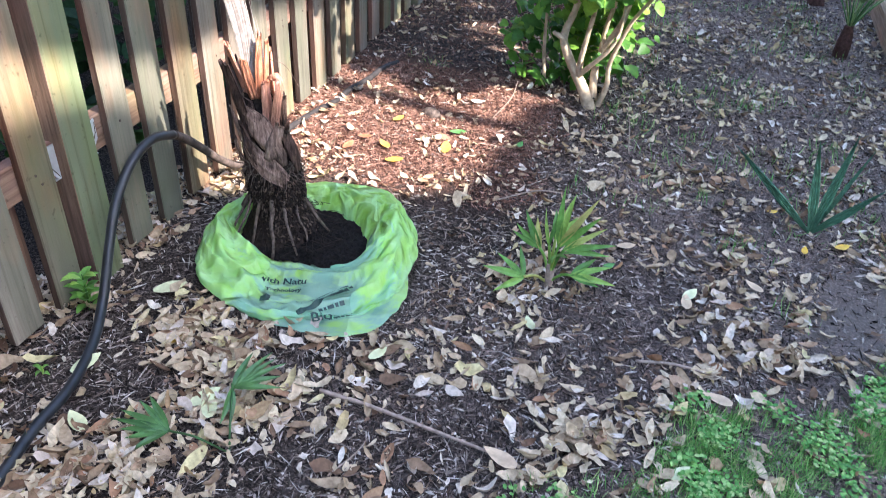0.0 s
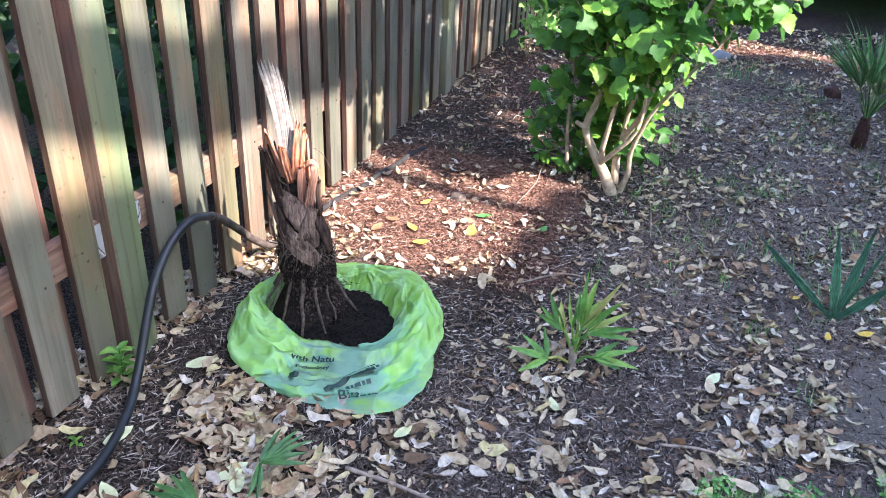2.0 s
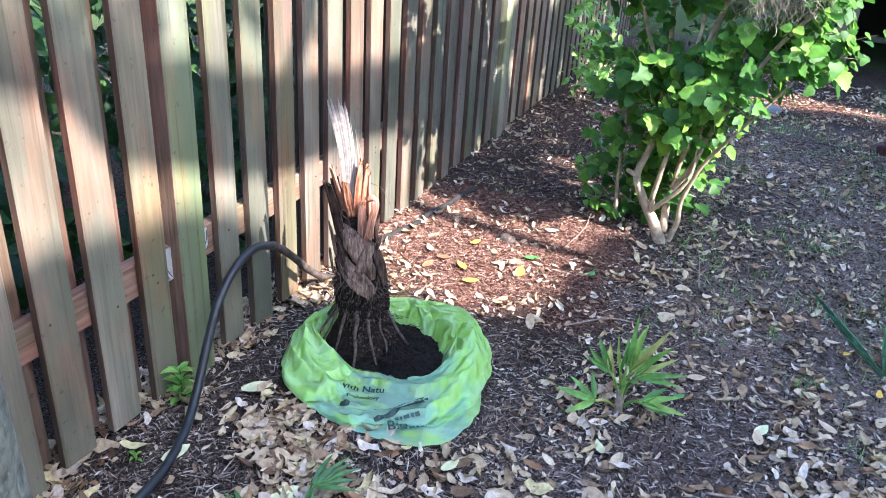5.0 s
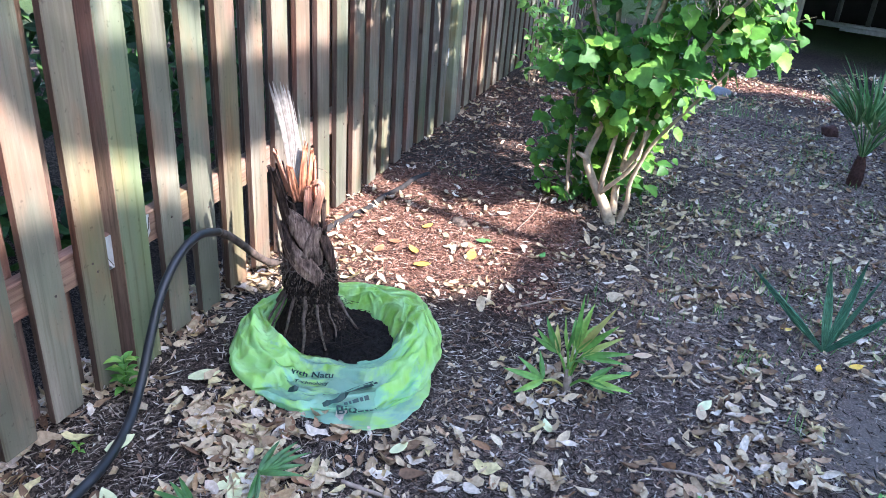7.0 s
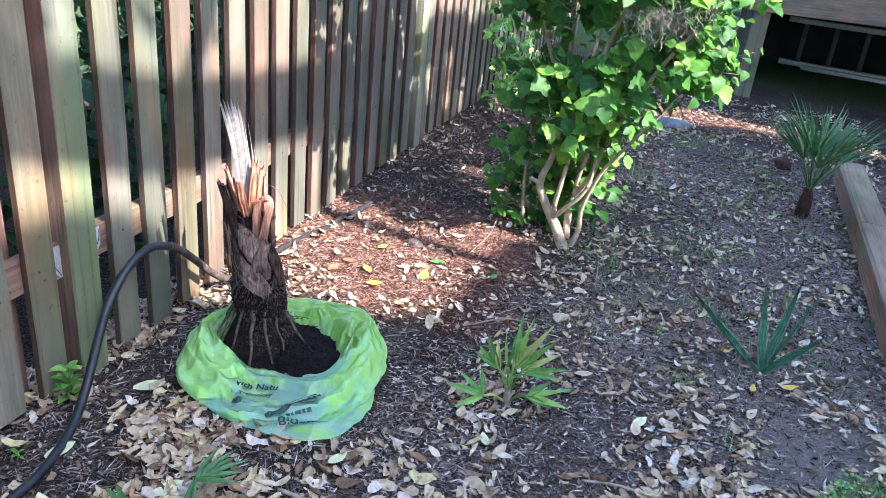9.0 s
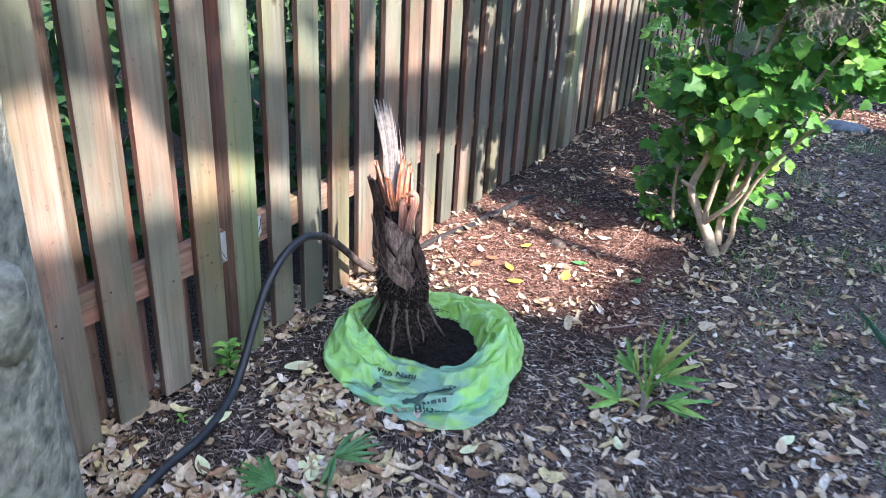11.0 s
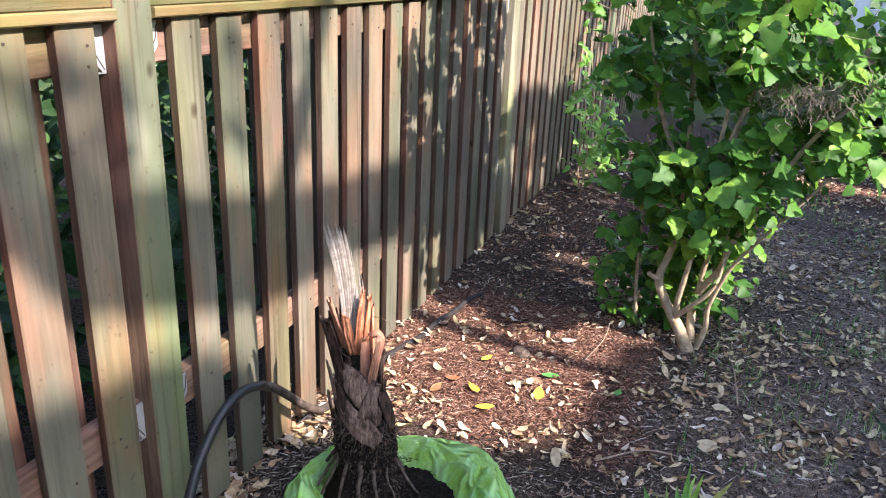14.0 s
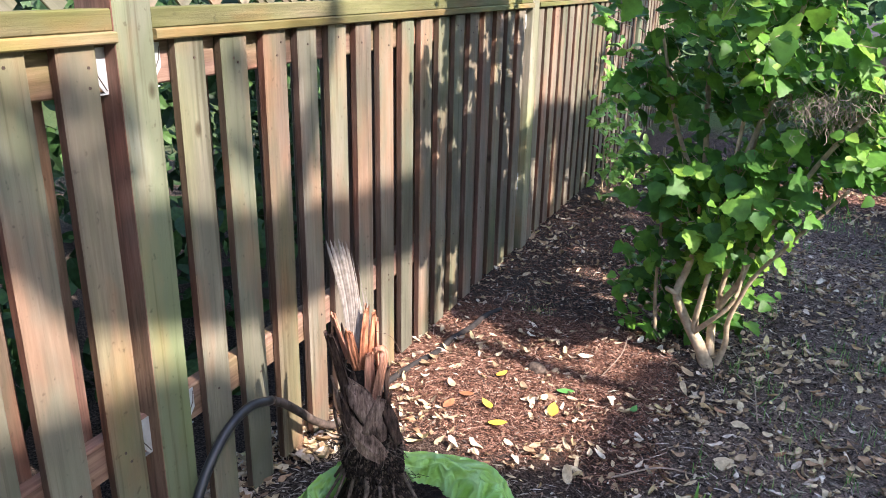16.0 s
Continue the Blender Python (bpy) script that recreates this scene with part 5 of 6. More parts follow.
def build_blue_palm():
    p = thing("strap_leaf_palm", at_ground(1.798, 0.8), "blue-green seedling with broad pleated strap leaves", "palm")
    for i, (d, ln, w) in enumerate([((-0.27, 0.02, 0.235), 0.355, 0.026), ((-0.22, -0.02, 0.21), 0.28, 0.02), ((-0.045, 0.03, 0.28), 0.285, 0.03), ((0.05, 0.04, 0.3), 0.32, 0.03), ((0.14, -0.02, 0.17), 0.24, 0.028), ((0.12, 0.1, 0.24), 0.3, 0.016)]):
        d = Vector(d).normalized()
        n = Vector((0.05, -1.0, 0.35))
        n = (n - d * n.dot(d)).normalized()
        s = n.cross(d)
        v, f = [], []
        rows, cols = 8, 8
        for j in range(rows + 1):
            t = j / rows
            half = w / 2 * min(1, 0.35 + 1.8 * t) * (1 - 0.96 * max(0, (t - 0.35) / 0.65) ** 1.5)
            for k in range(cols + 1):
                u = k / cols * 2 - 1
                q = d * (ln * t) + s * (half * u) + n * (0.0035 * (k % 2) + 0.4 * half * u * u - 0.02 * t * t)
                v.append(q)
        for j in range(rows):
            for k in range(cols):
                a = j * (cols + 1) + k
                f.append((a, a + 1, a + cols + 2, a + cols + 1))
        put("strap_leaf", mesh_of("strap_leaf", v, f, BLUE_PALM), p)


build_blue_palm()


def build_weed(at, height, count, seed, size=0.035):
    rng = random.Random(seed)
    w = thing("weed", at_ground(*at), "small bright green weed with oval leaves by the fence", "weed")
    put("stem", mesh_of("stem", *tube([(0, 0, 0), (0.004, 0, height * 0.5), (0, 0.004, height)], [0.003, 0.0025, 0.0015], 6), PALM_LEAF), w)
    temps = [oval_leaf(size, size * 0.55, -0.006, 0.3), oval_leaf(size * 0.75, size * 0.45, -0.004, 0.3)]
    poses = []
    for i in range(count):
        a = i * 2.4
        z = height * (0.12 + 0.9 * i / count)
        d = Vector((math.cos(a), math.sin(a), rng.uniform(0.1, 0.6))).normalized()
        y = Vector((-math.sin(a), math.cos(a), 0))
        n = d.cross(y)
        c = Vector((0, 0, z)) + d * size * 0.55
        poses.append((i % 2, Matrix(((d.x, y.x, n.x, c.x), (d.y, y.y, n.y, c.y), (d.z, y.z, n.z, c.z), (0, 0, 0, 1)))))
    put("leaves", mesh_of("leaves", *scatter(temps, poses), WEED_LEAF), w)


build_weed((0.045, -0.25), 0.11, 22, 2, 0.045)
build_weed((0.09, -0.47), 0.02, 5, 3, 0.02)


# ---- sticks, stones ----
def build_stick(name, pts, r, seed, label):
    path = smooth_path([at_ground(x, y, z) for x, y, z in pts], 6)
    tagged(put(name, mesh_of(name, *tube(path, [r * (1 - 0.4 * i / len(path)) for i in range(len(path))], 7, 0.3, seed), STICK, True)), label, "stick")


build_stick("stick", [(0.69, -0.315, 0.012), (0.8, -0.322, 0.016), (0.95, -0.345, 0.018), (1.11, -0.362, 0.012)], 0.0055, 1, "long thin dry brown stick on the mulch")
build_stick("twig", [(1.35, 0.02, 0.01), (1.45, 0.03, 0.018), (1.56, 0.02, 0.012)], 0.004, 3, "short dark twig at the edge of the grass")
build_stick("twig", [(0.86, 0.62, 0.01), (0.98, 0.7, 0.02), (1.1, 0.72, 0.01)], 0.003, 4, "thin curved twig on the mulch")
build_stick("twig", [(1.22, 1.1, 0.005), (1.2, 1.28, 0.03), (1.18, 1.42, 0.02)], 0.0025, 5, "thin bent dry stem on the soil")
build_stick("twig", [(0.8, -0.52, 0.01), (0.83, -0.45, 0.012), (0.84, -0.4, 0.01)], 0.002, 6, "thin pale twig on the mulch")
build_stick("twig", [(0.70, 1.2, 0.006), (0.745, 1.3, 0.05), (0.75, 1.38, 0.09)], 0.002, 7, "thin dry upright grass stem")


def build_stone(name, at, size, seed, mat, label, category="stone"):
    bm = bmesh.new()
    bmesh.ops.create_icosphere(bm, subdivisions=3, radius=1)
    for v in bm.verts:
        k = 1 + 0.3 * noise.noise(v.co * 1.4 + Vector((seed, 0, 0))) + 0.12 * noise.noise(v.co * 4 + Vector((0, seed, 0)))
        v.co = Vector((v.co.x * size[0], v.co.y * size[1], v.co.z * size[2])) * k
    ob = part(name, bm, mat, None, "", True, Matrix.Translation(at_ground(*at, size[2] * 0.35)))
    tagged(ob, label, category)


build_stone("stone", (1.3, 3.98), (0.15, 0.1, 0.035), 1, STONE, "flat grey stone lying in the soil")
build_stone("wood_knot", (0.476, 1.14), (0.036, 0.028, 0.026), 2, ROOT, "small dark rotten stump poking from the mulch", "stump")
build_stone("clod", (2.02, 3.36), (0.05, 0.045, 0.04), 3, TRUNK_FIBRE, "brown clod of earth on the path", "clod")


# ---- border timber, deck, ladder ----
def build_timber():
    t = thing("border_timber", (2.3, 2.42, 0), "low reddish landscape timber edging the bed", "edging")
    for a, b in (((2.365, 3.28), (2.325, 2.2)), ((2.325, 2.195), (2.27, 0.9))):
        d = Vector((b[0] - a[0], b[1] - a[1], 0))
        ang = math.atan2(d.y, d.x)
        m = Matrix.Translation((a[0] - 2.3, a[1] - 2.42, 0.06)) @ Matrix.Rotation(ang, 4, "Z") @ Matrix(((0, 0, 1, 0), (1, 0, 0, 0), (0, 1, 0, 0), (0, 0, 0, 1)))
        put("beam", mesh_of("beam", *board(0.14, 0.13, d.length, 0.012), TIMBER), t, m)


build_timber()


def bar(name, a, b, sx, sy, mat, parent, origin, label="", chamfer=0.003):
    """A straight board from a to b, sx wide and sy thick."""
    a, b = Vector(a), Vector(b)
    z = (b - a).normalized()
    x = Vector((1, 0, 0)) if abs(z.x) < 0.7 else Vector((0, 0, 1))
    x = (x - z * x.dot(z)).normalized()
    y = z.cross(x)
    p = a - Vector(origin)
    m = Matrix(((x.x, y.x, z.x, p.x), (x.y, y.y, z.y, p.y), (x.z, y.z, z.z, p.z), (0, 0, 0, 1)))
    return put(name, mesh_of(name, *board(sx, sy, (b - a).length, chamfer), mat), parent, m, label)


def build_deck():
    o = (1.8, 5.4, 0)
    d = thing("deck", o, "raised brown wooden deck with white railing", "deck")
    bar("rim_joist", (1.70, 5.42, 0.79), (7.0, 5.42, 0.79), 0.18, 0.04, DECK_WOOD, d, o)
    bar("rim_joist", (1.70, 5.445, 0.79), (1.70, 9.5, 0.79), 0.04, 0.18, DECK_WOOD, d, o)
    for x in (1.82, 4.2, 6.6):
        bar("deck_post", (x, 5.50, -0.02), (x, 5.50, 0.878), 0.125, 0.125, POST_WOOD, d, o, "weathered grey post")
    for x in (1.79, 4.2):
        bar("deck_post", (x, 7.85, -0.02), (x, 7.9, 0.878), 0.095, 0.095, DECK_WOOD, d, o)
    y = 5.42
    while y < 9.5:
        bar("deck_board", (1.66, y + 0.05, 0.893), (7.0, y + 0.05, 0.893), 0.026, 0.134, DECK_WOOD, d, o)
        y += 0.14
    bar("rail_post", (1.78, 5.5, 0.906), (1.78, 5.5, 1.95), 0.1, 0.1, WHITE, d, o, "white painted post")
    bar("bottom_rail", (1.84, 5.5, 1.03), (7.0, 5.5, 1.03), 0.16, 0.035, WHITE, d, o, "white painted rail")
    bar("hand_rail", (1.84, 5.5, 1.85), (7.0, 5.5, 1.85), 0.05, 0.09, WHITE, d, o, "white painted rail")
    for i in range(34):
        bar("baluster", (1.93 + 0.11 * i, 5.5, 1.112), (1.93 + 0.11 * i, 5.5, 1.823), 0.035, 0.035, WHITE, d, o)
    # dark sheet added at the back in place of the shade under the deck
    wall = put("shade_screen", mesh_of("shade_screen", *board(7.0, 0.1, 0.88, 0.005), DARK_SCREEN), None, Matrix.Translation((5.25, 8.05, 0)))
    # added screen that stops light coming in from the open side
    side = put("shade_screen", mesh_of("shade_screen", *board(0.06, 1.6, 0.87, 0.005), DARK_SCREEN), None, Matrix.Translation((1.83, 7.15, 0)))
    tagged(side, "near-black screen added to keep side light from under the deck", "wall", kind="structure")
    tagged(wall, "near-black screen standing in for the deep shade under the deck", "wall", kind="structure")


build_deck()


def build_ladder():
    o = (2.24, 7.7, 0)
    l = thing("ladder", o, "silver aluminium ladder lying on its side under the deck", "ladder")
    for z in (0.03, 0.47):
        bar("side_rail", (2.24, 7.70, z), (4.6, 7.15, z), 0.05, 0.075, ALU, l, o, "", 0.004)
    bar("stabiliser_rail", (2.45, 7.5, 0.02), (4.75, 6.98, 0.02), 0.04, 0.06, ALU, l, o, "", 0.004)
    for i in range(8):
        t = (i + 0.6) / 8
        p = Vector((2.24, 7.70, 0)).lerp(Vector((4.6, 7.15, 0)), t)
        v, f = tube([p - Vector(o) + Vector((0, 0, 0.045)), p - Vector(o) + Vector((0, 0, 0.44))], 0.026, 10)
        put("rung", mesh_of("rung", v, f, RUNG, True), l)


build_ladder()


# ---- near trunk, and unseen trees added to cast the garden's shadows ----
def build_near_trunk():
    v, f = [], []
    n = 56
    zs = [0, 0.04, 0.1, 0.2, 0.35, 0.55, 0.8, 1.1, 1.5, 2.0, 3.0, 4.5, 6.0]
    for z in zs:
        r = 0.232 + 0.07 * math.exp(-z * 7) - 0.012 * z
        for k in range(n):
            a = 2 * math.pi * k / n
            rr = r * (1 + 0.06 * noise.noise((math.cos(a) * 2.2, math.sin(a) * 2.2, z * 1.1)) + 0.03 * noise.noise((math.cos(a) * 7, math.sin(a) * 7, z * 2.5)))
            v.append((rr * math.cos(a), rr * math.sin(a), z - 0.01))
    for j in range(len(zs) - 1):
        for k in range(n):
            q = (k + 1) % n
            f.append((j * n + k, j * n + q, (j + 1) * n + q, (j + 1) * n + k))
    t = thing("tree_trunk", (0.28, -1.155, 0), "thick grey-green mottled tree trunk beside the fence", "tree")
    put("trunk", mesh_of("trunk", v, f, OAK_BARK, True), t)
    for a, z, s in ((0.35, 0.75, 0.05), (0.9, 1.25, 0.04), (0.2, 0.32, 0.035), (-0.4, 1.0, 0.045)):
        bm = bmesh.new()
        bmesh.ops.create_icosphere(bm, subdivisions=3, radius=s)
        for q in bm.verts:
            q.co *= 1 + 0.35 * noise.noise(q.co * 22 + Vector((a, z, 0)))
            q.co.z *= 1.5
        r = 0.225 - 0.012 * z
        part("bark_knot", bm, OAK_BARK, t, "", True, Matrix.Translation((r * math.cos(a), r * math.sin(a), z)))


build_near_trunk()


def shade(Y, Z, x):
    """The place at distance x from the fence whose shadow falls on the fence at (Y, Z)."""
    return Vector((x, Y - 0.25 * x, Z + 0.87 * x))


def build_unseen_shade_tree():
    # unseen oak, its limbs and leaves laid out to cast the wanted shadows
    t = thing("unseen_shade_tree", (4.6, 3.3, 0), "unseen leafy oak with spreading limbs, added to cast the fence shadows", "tree")
    o = Vector((4.6, 3.3, 0))
    rng = random.Random(51)
    band = [(-0.62, 0.92, 0.014), (-0.42, 0.875, 0.05), (-0.3, 0.798, 0.1), (-0.12, 0.74, 0.112), (0.045, 0.67, 0.11), (0.2, 0.632, 0.12), (0.33, 0.6, 0.116), (0.47, 0.58, 0.112), (0.77, 0.56, 0.105), (1.0, 0.535, 0.112), (1.3, 0.5, 0.12), (1.9, 0.35, 0.13), (2.7, -0.1, 0.15), (3.6, -0.9, 0.18)]
    pts = [shade(Y, Z, 4.5) for Y, Z, r in band] + [Vector((4.6, 3.28, 2.4)), Vector((4.6, 3.3, 1.2)), Vector((4.6, 3.3, -0.05))]
    rad = [r for *_, r in band] + [0.22, 0.24, 0.3]
    path = smooth_path(pts, 4)
    radii = list(np.interp(np.linspace(0, len(pts) - 1, len(path)), range(len(pts)), rad))
    put("trunk", mesh_of("trunk", *tube([p - o for p in path], radii, 12, 0.12, 1), OAK_BARK, True), t)
    loops = [[(0.3, 0.64), (0.5, 0.95), (0.62, 1.3), (0.6, 1.9)], [(1.3, 0.5), (1.45, 0.9), (1.5, 1.4), (1.4, 2.0)], [(-0.62, 0.92), (-0.8, 0.9), (-1.1, 0.93)], [(1.3, 0.5), (1.28, 0.2), (1.285, -0.15), (1.305, -0.36), (1.345, -0.7)]]
    for k, lp in enumerate(loops):
        q = smooth_path([shade(Y, Z, 4.5) - o for Y, Z in lp], 5)
        put("branch", mesh_of("branch", *tube(q, [(0.042, 0.042, 0.03, 0.055)[k] * (1 - 0.4 * i / len(q)) for i in range(len(q))], 8, 0.2, k), OAK_BARK, True), t)
    temp = [oval_leaf(0.1, 0.055, 0.0, 0.2), oval_leaf(0.06, 0.035, 0.0, 0.2)]
    poses = []
    while len(poses) < 9200:
        Y, Z = rng.uniform(2.12, 6.0), rng.uniform(-0.9, 1.9)
        if Y < 2.4 and Z > -0.04 or 4.38 < Y < 4.9 and Z < 0.05:
            continue
        gap = ((-0.45 if Z < -0.5 else -0.16) if Z < -0.02 else -0.2) if Z < 0.72 - 0.1 * (Y - 2.35) else (0.9 if Y < 3.9 else 0.1)
        if Y > 4.2 and Z < -0.4 or noise.noise((Y * 6.0, Z * 4.0, 5.0)) < gap:
            continue
        p = shade(Y, Z, 4.5 + rng.uniform(-0.4, 0.4))
        poses.append((0, leaf_pose(p - o, rng, Vector((0.7, 0, 0.7)), 0.4)))
    # thin sprays of leaves on the small branches, placed to half-shade the fence
    for y0, y1, z0, z1, n in ((-0.5, -0.14, 0.92, 1.14, 100), (0.1, 0.26, 0.86, 1.16, 24), (0.4, 0.56, 0.82, 1.2, 30), (-0.9, -0.45, 0.93, 1.12, 75)):
        for _ in range(n):
            p = shade(rng.uniform(y0, y1), rng.uniform(z0, z1), 4.5 + rng.uniform(-0.3, 0.3))
            poses.append((1, leaf_pose(p - o, rng, Vector((0.7, 0, 0.7)), 0.4)))
    put("crown", mesh_of("crown", *scatter(temp, poses), OAK_LEAF), t)


build_unseen_shade_tree()


def build_unseen_dense_tree(name, at, rim, y0, y1, count, seed, label):
    """Unseen tall tree, added for shade; its dense crown ends sunward along the rim of (Y, Z)."""
    t = thing(name, at, label, "tree")
    o = Vector(at)
    rng = random.Random(seed)
    top = shade((y0 + y1) / 2, -0.9, 6.0) - o
    path = smooth_path([(0, 0, -0.05), (0.05, 0, 1.2), (0.0, 0, top.z * 0.7), tuple(top)], 5)
    put("trunk", mesh_of("trunk", *tube(path, [0.24 - 0.15 * i / len(path) for i in range(len(path))], 12, 0.1, seed), OAK_BARK, True), t)
    for k in range(7):
        Y = y0 + (y1 - y0) * (k + 0.5) / 7
        end = shade(Y, np.interp(Y, [p[0] for p in rim], [p[1] for p in rim]) - 0.35, 6.0) - o
        q = smooth_path([path[9], path[9].lerp(end, 0.5) + Vector((0.1, 0, 0.15)), end], 5)
        put("limb", mesh_of("limb", *tube(q, [0.07 - 0.045 * i / len(q) for i in range(len(q))], 8, 0.15, k), OAK_BARK, True), t)
    temps = [oval_leaf(0.3, 0.2, 0.02, 0.1), oval_leaf(0.075, 0.05, 0.005, 0.1)]
    poses = []
    while len(poses) < count:
        Y, Z = rng.uniform(y0, y1), rng.uniform(-3.0, 0.7)
        if rng.random() < 0.5:
            Z = float(np.interp(Y, [p[0] for p in rim], [p[1] for p in rim])) - 0.25 * rng.random()
        d = float(np.interp(Y, [p[0] for p in rim], [p[1] for p in rim])) - Z
        # gap cut in the crown to let a strip of sun onto the far ground
        wide = 0.13 if d > 0.17 else 0.03
        if d < 0.02 or (d > 0.22 and rng.random() < 0.35) or (4.42 - wide < Y < 4.86 + wide and Z < 0.05):
            continue
        p = shade(Y, Z, 6.0 + rng.uniform(-0.35, 0.35)) - o
        poses.append((0 if d > 0.17 else 1, leaf_pose(p, rng, Vector((0.75, -0.1, 0.65)), 0.28)))
    put("crown", mesh_of("crown", *scatter(temps, poses), OAK_LEAF), t)


# unseen trees added as shade casters; RIM follows the wanted shadow edge
RIM = [(-9.0, 0.56), (-0.45, 0.54), (-0.1, 0.47), (0.05, 0.42), (0.12, 0.31), (0.2, 0.12), (0.3, 0.0), (0.45, -0.22), (0.655, -0.54), (0.72, -0.58), (0.83, -0.66), (1.2, -0.68), (1.55, -0.7), (1.68, -0.84), (1.9, -0.86), (2.3, -0.74), (4.3, -0.7)]
build_unseen_dense_tree("unseen_dense_tree", (6.0, 0.3, 0), RIM, -1.7, 4.3, 15000, 55, "unseen tall dense tree, added to shade the ground and fence")
build_unseen_dense_tree("unseen_dense_tree", (6.0, 5.0, 0), [(4.6, 0.2), (14.0, 0.2)], 4.64, 12.0, 11000, 56, "unseen tall dense tree, added to shade the ground and fence")


# ---- greenery behind the fence and in the distance, and unseen sky-blocking banks ----
def leaf_bank(name, n, box, size, seed, label, face, mat, clump=1.0, cut=-0.1):
    rng = random.Random(seed)
    temps = [oval_leaf(size, size * 0.5, -size * 0.1, 0.25), oval_leaf(size * 0.7, size * 0.4, size * 0.1, 0.25)]
    poses = []
    while len(poses) < n:
        p = Vector((rng.uniform(box[0], box[1]), rng.uniform(box[2], box[3]), rng.uniform(box[4], box[5])))
        if noise.noise(p * clump) < cut:
            continue
        poses.append((rng.randrange(2), leaf_pose(p, rng, Vector(face), 0.7)))
    tagged(put(name, mesh_of(name, *scatter(temps, poses), mat)), label, "hedge", kind="stuff")


leaf_bank("hedge", 9000, (-2.2, -0.35, -2.6, 8.0, 0.0, 1.35), 0.12, 61, "loose green undergrowth behind the fence", (0.7, -0.2, 0.6), FAR_LEAF, 1.6, 0.0)
# the next three banks are unseen, added to block low sky light
leaf_bank("sky_block_trees", 3600, (-8.0, -4.0, -7.0, 12.0, 0.8, 6.0), 0.5, 63, "unseen dark green trees added to block low sky beyond the fence", (0.8, -0.1, 0.5), FAR_LEAF, 0.5, -0.2)
leaf_bank("sky_block_hedge", 4200, (7.2, 9.5, -8.0, 14.0, 0.0, 4.2), 0.45, 65, "unseen tall dark hedge added to block low sky opposite the fence", (-0.8, 0.0, 0.5), FAR_LEAF, 0.5, -0.25)
leaf_bank("rear_sky_block_hedge", 3000, (-5.0, 7.0, -8.0, -5.5, 0.0, 4.5), 0.45, 64, "unseen dark hedge added to block low sky behind the camera", (0.2, 0.8, 0.5), FAR_LEAF, 0.5, -0.2)
leaf_bank("far_hedge", 5200, (-7.0, 9.0, 10.5, 13.0, 0.0, 4.5), 0.3, 62, "dark green hedge far behind the garden", (0.3, -0.8, 0.5), FAR_LEAF, 0.6, -0.15)


# ---- lawn, tufts, litter and mulch on the ground ----
def lawn_edge(x):
    return float(np.interp(x, [1.0, 1.245, 1.424, 1.513, 1.641, 1.74, 1.86, 2.0, 2.3], [-0.6, -0.36, -0.19, -0.01, 0.08, 0.12, 0.14, 0.33, 0.5]))


